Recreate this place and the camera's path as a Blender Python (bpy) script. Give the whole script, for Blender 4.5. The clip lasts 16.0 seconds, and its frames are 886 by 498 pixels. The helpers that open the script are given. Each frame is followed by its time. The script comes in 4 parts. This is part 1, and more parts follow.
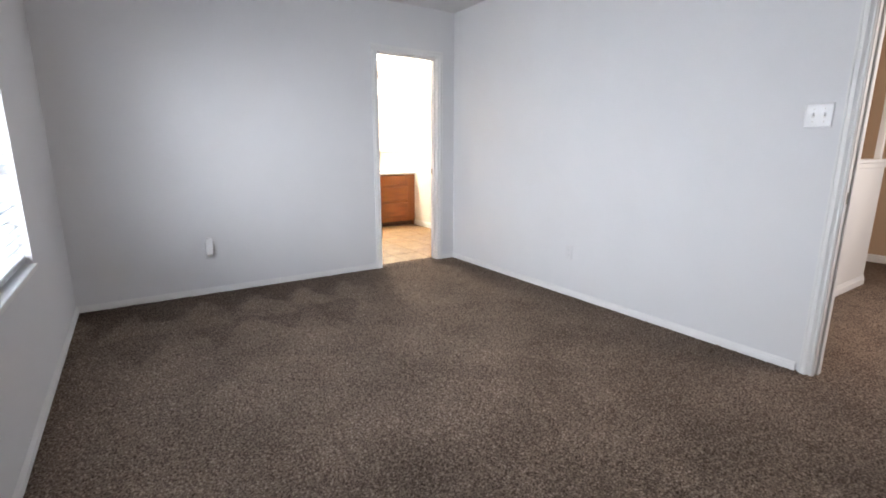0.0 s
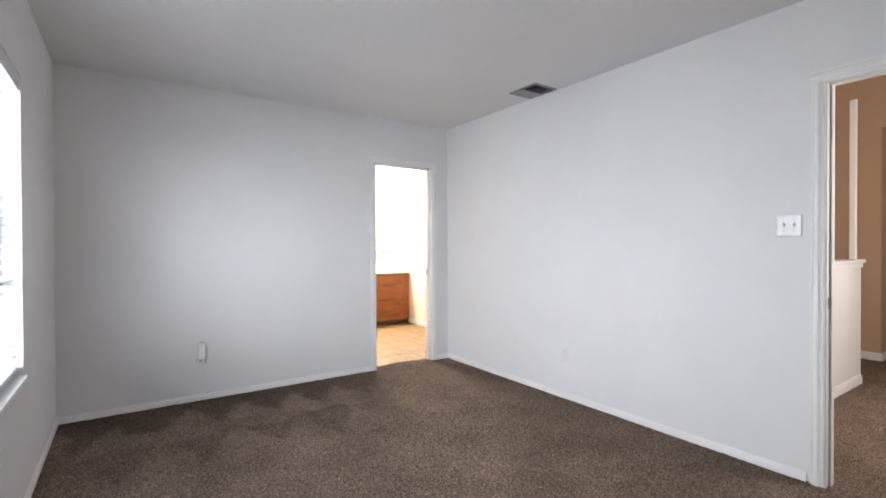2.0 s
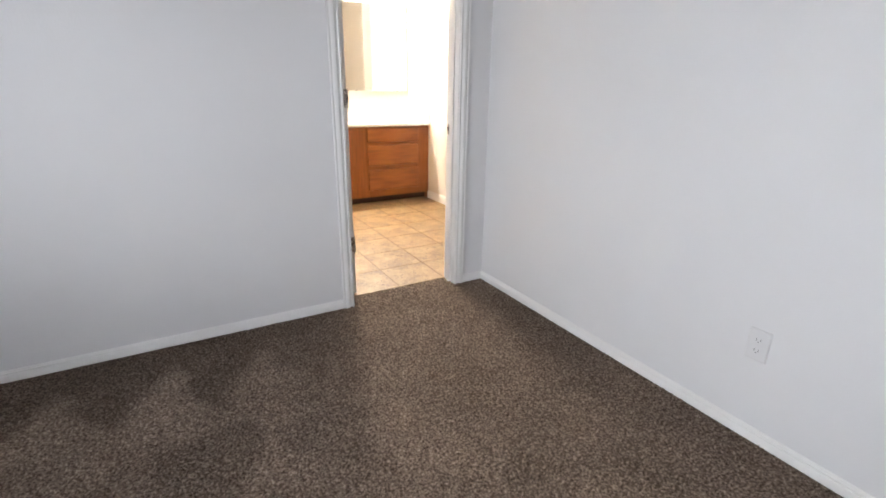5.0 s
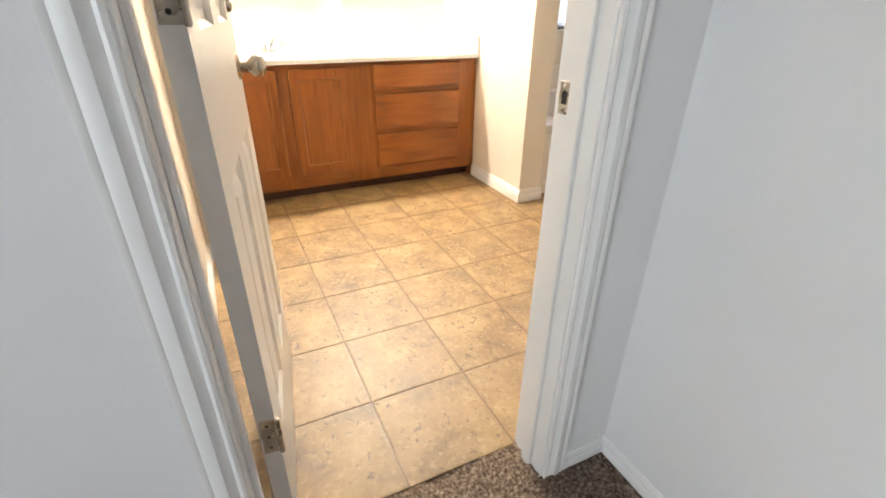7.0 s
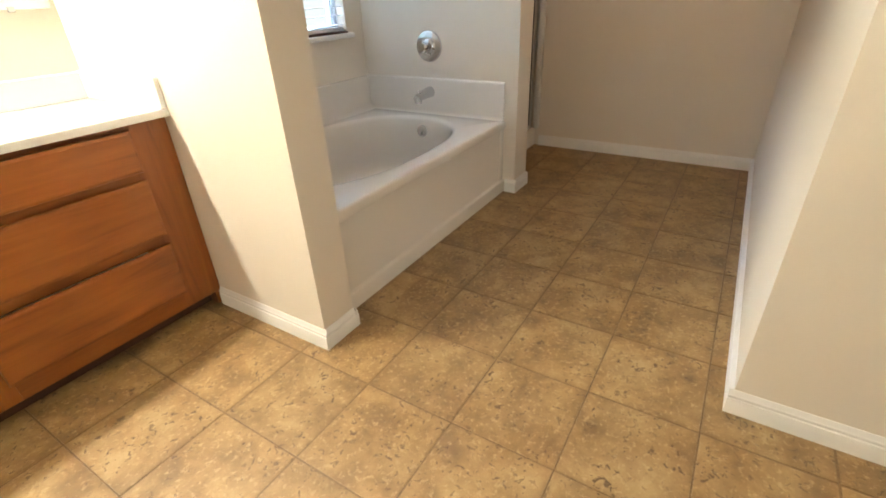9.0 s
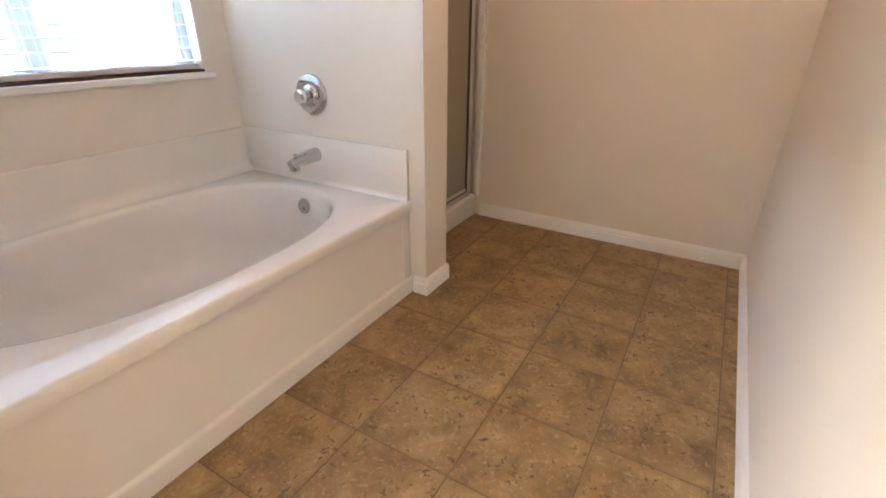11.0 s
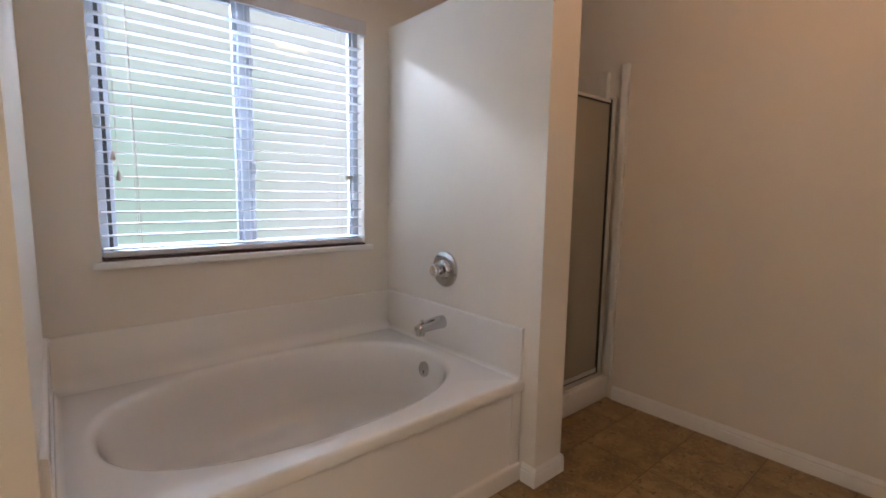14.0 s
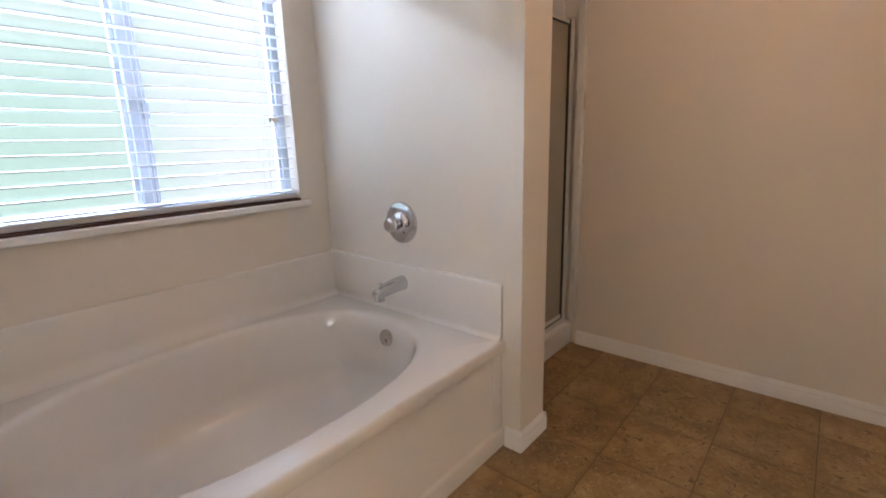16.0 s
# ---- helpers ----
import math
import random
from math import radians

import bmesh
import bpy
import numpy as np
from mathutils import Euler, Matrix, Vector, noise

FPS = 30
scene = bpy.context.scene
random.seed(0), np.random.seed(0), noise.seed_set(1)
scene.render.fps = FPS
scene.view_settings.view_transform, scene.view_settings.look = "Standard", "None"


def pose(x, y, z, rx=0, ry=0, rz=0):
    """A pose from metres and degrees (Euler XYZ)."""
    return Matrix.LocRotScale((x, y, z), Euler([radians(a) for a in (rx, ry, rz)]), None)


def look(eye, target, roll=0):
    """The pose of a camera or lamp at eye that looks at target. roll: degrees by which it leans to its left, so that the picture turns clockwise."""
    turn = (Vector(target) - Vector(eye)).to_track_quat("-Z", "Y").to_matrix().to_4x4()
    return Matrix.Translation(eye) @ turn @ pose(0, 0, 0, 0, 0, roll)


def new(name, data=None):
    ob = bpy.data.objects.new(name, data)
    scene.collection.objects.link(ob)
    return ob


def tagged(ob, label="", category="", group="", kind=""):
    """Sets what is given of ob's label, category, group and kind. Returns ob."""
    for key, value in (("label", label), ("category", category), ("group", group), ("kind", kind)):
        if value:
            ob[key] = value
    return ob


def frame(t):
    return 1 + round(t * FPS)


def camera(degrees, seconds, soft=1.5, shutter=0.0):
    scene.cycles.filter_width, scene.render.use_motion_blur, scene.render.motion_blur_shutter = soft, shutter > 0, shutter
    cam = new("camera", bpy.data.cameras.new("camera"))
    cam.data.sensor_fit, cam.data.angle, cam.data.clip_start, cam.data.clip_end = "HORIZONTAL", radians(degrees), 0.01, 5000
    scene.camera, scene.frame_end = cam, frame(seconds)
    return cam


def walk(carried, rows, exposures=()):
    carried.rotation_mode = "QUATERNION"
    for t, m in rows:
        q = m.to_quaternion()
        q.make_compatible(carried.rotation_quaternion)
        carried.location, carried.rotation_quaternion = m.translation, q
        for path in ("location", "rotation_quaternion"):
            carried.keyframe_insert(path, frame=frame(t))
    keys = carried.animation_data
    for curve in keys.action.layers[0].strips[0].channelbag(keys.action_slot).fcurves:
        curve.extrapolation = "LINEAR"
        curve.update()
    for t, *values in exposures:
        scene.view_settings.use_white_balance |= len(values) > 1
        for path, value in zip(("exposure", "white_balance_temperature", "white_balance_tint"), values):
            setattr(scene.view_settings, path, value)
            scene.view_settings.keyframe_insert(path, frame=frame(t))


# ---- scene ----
cam = camera(87.6, 16.0, soft=1.75)
PATH = [
    (0, (-2.851, -4.094, 1.158), (-1.769, -2.465, 0.738), 0.1),
    (0.5, (-2.886, -4.17, 1.157), (-1.786, -2.551, 0.745), 0.2),
    (1, (-2.9, -4.183, 1.156), (-1.764, -2.588, 0.754), 0.0),
    (1.5, (-2.889, -4.157, 1.205), (-1.736, -2.527, 1.077), -0.1),
    (2, (-2.895, -4.129, 1.231), (-1.763, -2.48, 1.213), -0.2),
    (2.5, (-2.884, -4.074, 1.225), (-1.753, -2.427, 1.122), -0.9),
    (3, (-2.657, -3.84, 1.217), (-1.562, -2.174, 1.057), -0.8),
    (3.5, (-2.417, -3.503, 1.196), (-1.392, -1.797, 1.006), -0.4),
    (4, (-2.105, -3.144, 1.191), (-1.108, -1.442, 0.863), -1.0),
    (6.5, (-1.037, -0.95, 1.089), (-0.141, 0.577, 0.159), 2.5),
    (7, (-0.79, -0.6, 1.082), (-0.017, 0.992, 0.15), 0.7),
    (7.5, (-0.617, -0.266, 1.078), (0.023, 1.378, 0.137), 2.6),
    (8, (-0.449, 0.101, 1.12), (0.318, 1.691, 0.178), 1.3),
    (8.5, (-0.272, 0.362, 1.132), (0.729, 1.826, 0.208), 0.9),
    (9, (-0.066, 0.547, 1.121), (1.407, 1.49, 0.15), -2.5),
    (11.5, (1.007, 0.631, 1.109), (2.56, 1.583, 0.284), 0.4),
    (12, (1.01, 0.522, 1.158), (2.375, 1.881, 0.621), 2.1),
    (12.5, (1.019, 0.501, 1.223), (2.347, 1.98, 1.0), 1.3),
    (13, (1.02, 0.508, 1.237), (2.311, 2.029, 1.106), 0.9),
    (13.5, (1.012, 0.516, 1.239), (2.309, 2.032, 1.102), 0.9),
    (14, (1.006, 0.511, 1.207), (2.295, 2.022, 0.969), 0.9),
    (14.5, (1.0, 0.513, 1.184), (2.288, 2.003, 0.833), 1.3),
    (15, (1.006, 0.519, 1.181), (2.28, 2.015, 0.808), 1.6),
    (15.5, (1.022, 0.63, 1.171), (2.325, 2.084, 0.735), 2.2),
    (16, (1.105, 0.824, 1.173), (2.59, 2.084, 0.717), -1.6),
]
EXPOSURES = [
    (0.0, 0.76, 6270, 13), (1.0, 0.74, 6300, 13), (1.5, 0.84, 6400, 13), (3.5, 0.76, 6400, 13), (4.0, 0.56, 6400, 13), (6.5, 0.74, 6500, 11), (7.0, 0.64, 6450, 8), (7.5, 0.54, 6420, 3), (8.0, 0.52, 6420, -2), (8.5, 0.36, 6480, 0), (9.0, 0.24, 6450, 3),
    (11.5, 0.86, 6350, 13), (12.0, 0.94, 6400, 13), (12.5, 0.70, 6480, 13), (13.0, 0.28, 6480, 13), (13.5, 0.0, 6450, 14), (14.0, -0.24, 6400, 14), (14.5, -0.29, 6380, 13), (15.0, -0.10, 6380, 13), (15.5, 0.06, 6380, 13), (16.0, 0.14, 6330, 13)]
walk(cam, [(t, look(eye, target, roll)) for t, eye, target, roll in PATH], EXPOSURES)

# ---------------------------------------------------------------- light
world = bpy.data.worlds.new("sky")
world.use_nodes = True
scene.world = world
sky = world.node_tree.nodes.new("ShaderNodeTexSky")
sky.sky_type, sky.sun_disc = "NISHITA", False
sky.sun_elevation, sky.sun_rotation = radians(47), radians(90)
world.node_tree.links.new(sky.outputs[0], world.node_tree.nodes["Background"].inputs[0])
world.node_tree.nodes["Background"].inputs[1].default_value = 0.1
sun_data = bpy.data.lights.new("sun", "SUN")
sun_data.energy, sun_data.angle, sun_data.color = 2.5, radians(0.5), (1.0, 0.95, 0.88)
sun = new("sun", sun_data)
sun.matrix_world = look((12.0, 0.0, 13.0), (0.0, 0.0, 0.0))


def area(name, eye, target, w, h, watts, colour):
    d = bpy.data.lights.new(name, "AREA")
    d.shape, d.size, d.size_y, d.energy, d.color = "RECTANGLE", w, h, watts, colour
    o = new(name, d)
    o.matrix_world = look(eye, target)
    return o


# sky light that falls in through the two windows, plus an added hall fill
area("skylight_bath", (1.75, 4.30, 3.62), (1.75, 2.7, 1.90), 5.0, 1.6, 2900, (0.69, 0.82, 1.0))
area("skylight_bedroom", (-3.446, -2.0, 1.33), (-2.4, -2.0, 1.30), 1.42, 1.34, 50, (0.90, 0.945, 1.0))
# unseen lamp in an invented wall opening, added to brighten the hall
area("fill_light_hall", (1.3, -4.64, 1.6), (1.3, -2.8, 1.3), 1.3, 1.2, 30, (1.0, 0.90, 0.80))
BULB = 610.0
DOME = 18.0
GLOW_BATH = 1.02
GLOW_BED = 3.6


# ---------------------------------------------------------------- materials
def material(name, base, rough=0.6, metal=0.0, vary=0.06, scale=6.0, fine=0.0, fine_scale=150.0, bump=0.0, bump_scale=140.0, coat=0.0):
    m = bpy.data.materials.new(name)
    m.use_nodes = True
    n, l = m.node_tree.nodes, m.node_tree.links
    b = n["Principled BSDF"]
    b.inputs["Metallic"].default_value = metal
    b.inputs["Coat Weight"].default_value = coat
    tc = n.new("ShaderNodeTexCoord")
    big = n.new("ShaderNodeTexNoise")
    big.inputs["Scale"].default_value, big.inputs["Detail"].default_value = scale, 5
    l.new(tc.outputs["Object"], big.inputs["Vector"])
    small = n.new("ShaderNodeTexNoise")
    small.inputs["Scale"].default_value, small.inputs["Detail"].default_value = fine_scale, 2
    l.new(tc.outputs["Object"], small.inputs["Vector"])
    r1 = n.new("ShaderNodeMapRange")
    r1.inputs["To Min"].default_value, r1.inputs["To Max"].default_value = 1 - vary, 1 + vary
    r1.inputs["From Min"].default_value, r1.inputs["From Max"].default_value = 0.3, 0.7
    l.new(big.outputs[0], r1.inputs["Value"])
    r2 = n.new("ShaderNodeMapRange")
    r2.inputs["To Min"].default_value, r2.inputs["To Max"].default_value = 1 - fine, 1 + fine
    r2.inputs["From Min"].default_value, r2.inputs["From Max"].default_value = 0.3, 0.7
    l.new(small.outputs[0], r2.inputs["Value"])
    mul = n.new("ShaderNodeMath")
    mul.operation = "MULTIPLY"
    l.new(r1.outputs[0], mul.inputs[0]), l.new(r2.outputs[0], mul.inputs[1])
    sc = n.new("ShaderNodeVectorMath")
    sc.operation = "SCALE"
    sc.inputs[0].default_value = base
    l.new(mul.outputs[0], sc.inputs["Scale"])
    l.new(sc.outputs[0], b.inputs["Base Color"])
    r3 = n.new("ShaderNodeMapRange")
    r3.inputs["From Min"].default_value, r3.inputs["From Max"].default_value = 0.3, 0.7
    r3.inputs["To Min"].default_value, r3.inputs["To Max"].default_value = max(rough - 0.06, 0.02), min(rough + 0.06, 1)
    l.new(big.outputs[0], r3.inputs["Value"])
    l.new(r3.outputs[0], b.inputs["Roughness"])
    if bump:
        bn = n.new("ShaderNodeTexNoise")
        bn.inputs["Scale"].default_value, bn.inputs["Detail"].default_value = bump_scale, 3
        l.new(tc.outputs["Object"], bn.inputs["Vector"])
        bp = n.new("ShaderNodeBump")
        bp.inputs["Strength"].default_value, bp.inputs["Distance"].default_value = bump, 0.004
        l.new(bn.outputs[0], bp.inputs["Height"])
        l.new(bp.outputs[0], b.inputs["Normal"])
    return m


def ramp(n, stops):
    r = n.new("ShaderNodeValToRGB")
    e = r.color_ramp.elements
    while len(e) < len(stops):
        e.new(0.5)
    for k, (p, c) in zip(e, stops):
        k.position, k.color = p, (*c, 1)
    return r


def oak(name, grain, figure):
    """Orange-brown stained oak; grain: stretch of the grain along x, y, z."""
    m = bpy.data.materials.new(name)
    m.use_nodes = True
    n, l = m.node_tree.nodes, m.node_tree.links
    b = n["Principled BSDF"]
    tc, mp, info = n.new("ShaderNodeTexCoord"), n.new("ShaderNodeMapping"), n.new("ShaderNodeObjectInfo")
    off = n.new("ShaderNodeVectorMath")
    off.operation = "ADD"
    l.new(tc.outputs["Object"], off.inputs[0]), l.new(info.outputs["Random"], off.inputs[1])
    mp.inputs["Scale"].default_value = grain
    l.new(off.outputs[0], mp.inputs["Vector"])
    a = n.new("ShaderNodeTexNoise")
    a.inputs["Scale"].default_value, a.inputs["Detail"].default_value, a.inputs["Distortion"].default_value = 1.0, 4, 1.2
    l.new(mp.outputs[0], a.inputs["Vector"])
    w = n.new("ShaderNodeTexWave")
    w.inputs["Scale"].default_value, w.inputs["Distortion"].default_value, w.inputs["Detail"].default_value = 0.35, 7.0, 3
    l.new(mp.outputs[0], w.inputs["Vector"])
    p = n.new("ShaderNodeTexNoise")
    p.inputs["Scale"].default_value, p.inputs["Detail"].default_value = 7.0, 2
    l.new(mp.outputs[0], p.inputs["Vector"])
    mix = n.new("ShaderNodeMix")
    mix.inputs[0].default_value = figure
    l.new(a.outputs[0], mix.inputs[2]), l.new(w.outputs[0], mix.inputs[3])
    mix2 = n.new("ShaderNodeMix")
    mix2.inputs[0].default_value = 0.13
    l.new(mix.outputs[0], mix2.inputs[2]), l.new(p.outputs[0], mix2.inputs[3])
    r = ramp(n, [(0.18, (0.140, 0.041, 0.008)), (0.42, (0.248, 0.077, 0.015)), (0.6, (0.296, 0.096, 0.019)), (0.88, (0.370, 0.129, 0.028))])
    l.new(mix2.outputs[0], r.inputs[0])
    l.new(r.outputs[0], b.inputs["Base Color"])
    b.inputs["Roughness"].default_value = 0.36
    bp = n.new("ShaderNodeBump")
    bp.inputs["Strength"].default_value, bp.inputs["Distance"].default_value = 0.12, 0.002
    l.new(mix2.outputs[0], bp.inputs["Height"]), l.new(bp.outputs[0], b.inputs["Normal"])
    return m


def vinyl_stone(name):
    """Embossed tan stone-look vinyl: mottled, with brown pits and worn pale patches."""
    m = bpy.data.materials.new(name)
    m.use_nodes = True
    n, l = m.node_tree.nodes, m.node_tree.links
    b = n["Principled BSDF"]
    tc, info = n.new("ShaderNodeTexCoord"), n.new("ShaderNodeObjectInfo")
    k = n.new("ShaderNodeVectorMath")
    k.operation = "SCALE"
    k.inputs[0].default_value = (17.0, 31.0, 7.0)
    l.new(info.outputs["Random"], k.inputs["Scale"])
    off = n.new("ShaderNodeVectorMath")
    off.operation = "ADD"
    l.new(tc.outputs["Object"], off.inputs[0]), l.new(k.outputs[0], off.inputs[1])

    def noise_at(scale, detail, rough, distort=0.0):
        t = n.new("ShaderNodeTexNoise")
        t.inputs["Scale"].default_value, t.inputs["Detail"].default_value = scale, detail
        t.inputs["Roughness"].default_value, t.inputs["Distortion"].default_value = rough, distort
        l.new(off.outputs[0], t.inputs["Vector"])
        return t
    cloud = noise_at(7.0, 7, 0.63, 0.25)
    base = ramp(n, [(0.28, (0.125, 0.069, 0.026)), (0.44, (0.214, 0.126, 0.048)), (0.56, (0.292, 0.185, 0.078)), (0.74, (0.40, 0.282, 0.139))])
    l.new(cloud.outputs[0], base.inputs[0])
    pits = noise_at(46.0, 3, 0.55, 0.9)
    pr = ramp(n, [(0.355, (1, 1, 1)), (0.41, (0, 0, 0))])
    l.new(pits.outputs[0], pr.inputs[0])
    where = noise_at(8.0, 3, 0.5)
    wr = ramp(n, [(0.36, (0, 0, 0)), (0.54, (1, 1, 1))])
    l.new(where.outputs[0], wr.inputs[0])
    mul = n.new("ShaderNodeMath")
    mul.operation = "MULTIPLY"
    l.new(pr.outputs[0], mul.inputs[0]), l.new(wr.outputs[0], mul.inputs[1])
    mix = n.new("ShaderNodeMix")
    mix.data_type = "RGBA"
    mix.inputs["B"].default_value = (0.105, 0.055, 0.020, 1)
    l.new(mul.outputs[0], mix.inputs["Factor"]), l.new(base.outputs[0], mix.inputs["A"])
    pale = noise_at(58.0, 4, 0.65, 0.3)
    par = ramp(n, [(0.54, (0, 0, 0)), (0.68, (0.40, 0.40, 0.40))])
    l.new(pale.outputs[0], par.inputs[0])
    mix2 = n.new("ShaderNodeMix")
    mix2.data_type = "RGBA"
    mix2.inputs["B"].default_value = (0.52, 0.38, 0.21, 1)
    l.new(par.outputs[0], mix2.inputs["Factor"]), l.new(mix.outputs["Result"], mix2.inputs["A"])
    sp, ax, ay, mxx = n.new("ShaderNodeSeparateXYZ"), n.new("ShaderNodeMath"), n.new("ShaderNodeMath"), n.new("ShaderNodeMath")
    ax.operation, ay.operation, mxx.operation = "ABSOLUTE", "ABSOLUTE", "MAXIMUM"
    l.new(tc.outputs["Object"], sp.inputs[0])
    l.new(sp.outputs[0], ax.inputs[0]), l.new(sp.outputs[1], ay.inputs[0])
    l.new(ax.outputs[0], mxx.inputs[0]), l.new(ay.outputs[0], mxx.inputs[1])
    rag = n.new("ShaderNodeMath")
    rag.operation = "MULTIPLY_ADD"
    rag.inputs[1].default_value = 0.045
    l.new(pits.outputs[0], rag.inputs[0]), l.new(mxx.outputs[0], rag.inputs[2])
    er = n.new("ShaderNodeMapRange")
    er.inputs["From Min"].default_value, er.inputs["From Max"].default_value = 0.160, 0.178
    er.inputs["To Max"].default_value = 0.28
    l.new(rag.outputs[0], er.inputs["Value"])
    mix3 = n.new("ShaderNodeMix")
    mix3.data_type = "RGBA"
    mix3.inputs["B"].default_value = (0.175, 0.095, 0.040, 1)
    l.new(er.outputs[0], mix3.inputs["Factor"]), l.new(mix2.outputs["Result"], mix3.inputs["A"])
    tone = n.new("ShaderNodeMapRange")
    tone.inputs["To Min"].default_value, tone.inputs["To Max"].default_value = 0.93, 1.05
    l.new(info.outputs["Random"], tone.inputs["Value"])
    fin = n.new("ShaderNodeVectorMath")
    fin.operation = "SCALE"
    l.new(mix3.outputs["Result"], fin.inputs[0]), l.new(tone.outputs[0], fin.inputs["Scale"])
    l.new(fin.outputs[0], b.inputs["Base Color"])
    rr = n.new("ShaderNodeMapRange")
    b.inputs["Coat Weight"].default_value, b.inputs["Coat Roughness"].default_value = 0.26, 0.42
    rr.inputs["To Min"].default_value, rr.inputs["To Max"].default_value = 0.42, 0.60
    l.new(cloud.outputs[0], rr.inputs["Value"]), l.new(rr.outputs[0], b.inputs["Roughness"])
    add = n.new("ShaderNodeMath")
    add.operation = "SUBTRACT"
    l.new(cloud.outputs[0], add.inputs[0]), l.new(mul.outputs[0], add.inputs[1])
    bp = n.new("ShaderNodeBump")
    bp.inputs["Strength"].default_value, bp.inputs["Distance"].default_value = 0.35, 0.002
    l.new(add.outputs[0], bp.inputs["Height"]), l.new(bp.outputs[0], b.inputs["Normal"])
    return m


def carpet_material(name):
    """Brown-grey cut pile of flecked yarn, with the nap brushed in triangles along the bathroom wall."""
    m = bpy.data.materials.new(name)
    m.use_nodes = True
    n, l = m.node_tree.nodes, m.node_tree.links
    b = n["Principled BSDF"]
    b.inputs["Roughness"].default_value = 0.95
    b.inputs["Specular IOR Level"].default_value = 0.1
    tc = n.new("ShaderNodeTexCoord")

    def noise_at(scale, detail):
        t = n.new("ShaderNodeTexNoise")
        t.inputs["Scale"].default_value, t.inputs["Detail"].default_value = scale, detail
        l.new(tc.outputs["Object"], t.inputs["Vector"])
        return t
    fleck = noise_at(115.0, 3)
    r = ramp(n, [(0.30, (0.054, 0.036, 0.027)), (0.44, (0.130, 0.094, 0.071)), (0.55, (0.195, 0.147, 0.114)), (0.70, (0.35, 0.276, 0.220))])
    l.new(fleck.outputs[0], r.inputs[0])
    sep = n.new("ShaderNodeSeparateXYZ")
    l.new(tc.outputs["Object"], sep.inputs[0])

    def math2(op, a, c):
        t = n.new("ShaderNodeMath")
        t.operation = op
        for i, v in enumerate((a, c)):
            if isinstance(v, (int, float)):
                t.inputs[i].default_value = v
            else:
                l.new(v, t.inputs[i])
        return t.outputs[0]
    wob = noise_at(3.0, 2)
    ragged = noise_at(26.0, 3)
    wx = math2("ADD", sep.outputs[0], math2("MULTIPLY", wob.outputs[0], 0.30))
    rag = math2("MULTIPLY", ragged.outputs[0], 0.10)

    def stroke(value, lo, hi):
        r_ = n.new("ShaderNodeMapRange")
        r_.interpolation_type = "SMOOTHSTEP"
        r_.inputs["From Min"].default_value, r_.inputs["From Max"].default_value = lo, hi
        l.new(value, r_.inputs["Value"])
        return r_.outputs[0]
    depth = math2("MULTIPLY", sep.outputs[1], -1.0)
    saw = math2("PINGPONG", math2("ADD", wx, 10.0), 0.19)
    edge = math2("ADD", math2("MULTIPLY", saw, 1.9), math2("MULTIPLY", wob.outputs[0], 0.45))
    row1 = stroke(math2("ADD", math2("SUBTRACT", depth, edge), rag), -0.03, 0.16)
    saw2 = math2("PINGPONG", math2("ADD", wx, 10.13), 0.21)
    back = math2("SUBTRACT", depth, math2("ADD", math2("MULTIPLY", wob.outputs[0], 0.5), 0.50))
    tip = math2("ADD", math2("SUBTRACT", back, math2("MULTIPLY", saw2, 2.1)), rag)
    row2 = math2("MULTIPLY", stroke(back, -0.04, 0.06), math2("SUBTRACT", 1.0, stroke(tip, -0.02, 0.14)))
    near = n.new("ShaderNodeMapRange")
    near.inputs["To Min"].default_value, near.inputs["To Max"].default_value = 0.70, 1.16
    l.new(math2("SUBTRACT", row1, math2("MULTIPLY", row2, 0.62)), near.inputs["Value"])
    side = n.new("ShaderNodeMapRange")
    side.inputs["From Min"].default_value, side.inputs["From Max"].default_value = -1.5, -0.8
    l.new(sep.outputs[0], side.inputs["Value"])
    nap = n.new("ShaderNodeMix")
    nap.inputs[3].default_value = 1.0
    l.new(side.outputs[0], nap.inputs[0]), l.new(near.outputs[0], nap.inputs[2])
    patch = noise_at(2.6, 4)
    pr = n.new("ShaderNodeMapRange")
    pr.inputs["From Min"].default_value, pr.inputs["From Max"].default_value = 0.3, 0.7
    pr.inputs["To Min"].default_value, pr.inputs["To Max"].default_value = 0.82, 1.18
    l.new(patch.outputs[0], pr.inputs["Value"])
    sc = n.new("ShaderNodeVectorMath")
    sc.operation = "SCALE"
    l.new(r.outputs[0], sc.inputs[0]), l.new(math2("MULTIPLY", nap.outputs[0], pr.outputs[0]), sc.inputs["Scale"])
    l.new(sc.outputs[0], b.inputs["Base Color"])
    bp = n.new("ShaderNodeBump")
    bp.inputs["Strength"].default_value, bp.inputs["Distance"].default_value = 0.8, 0.006
    l.new(fleck.outputs[0], bp.inputs["Height"]), l.new(bp.outputs[0], b.inputs["Normal"])
    return m


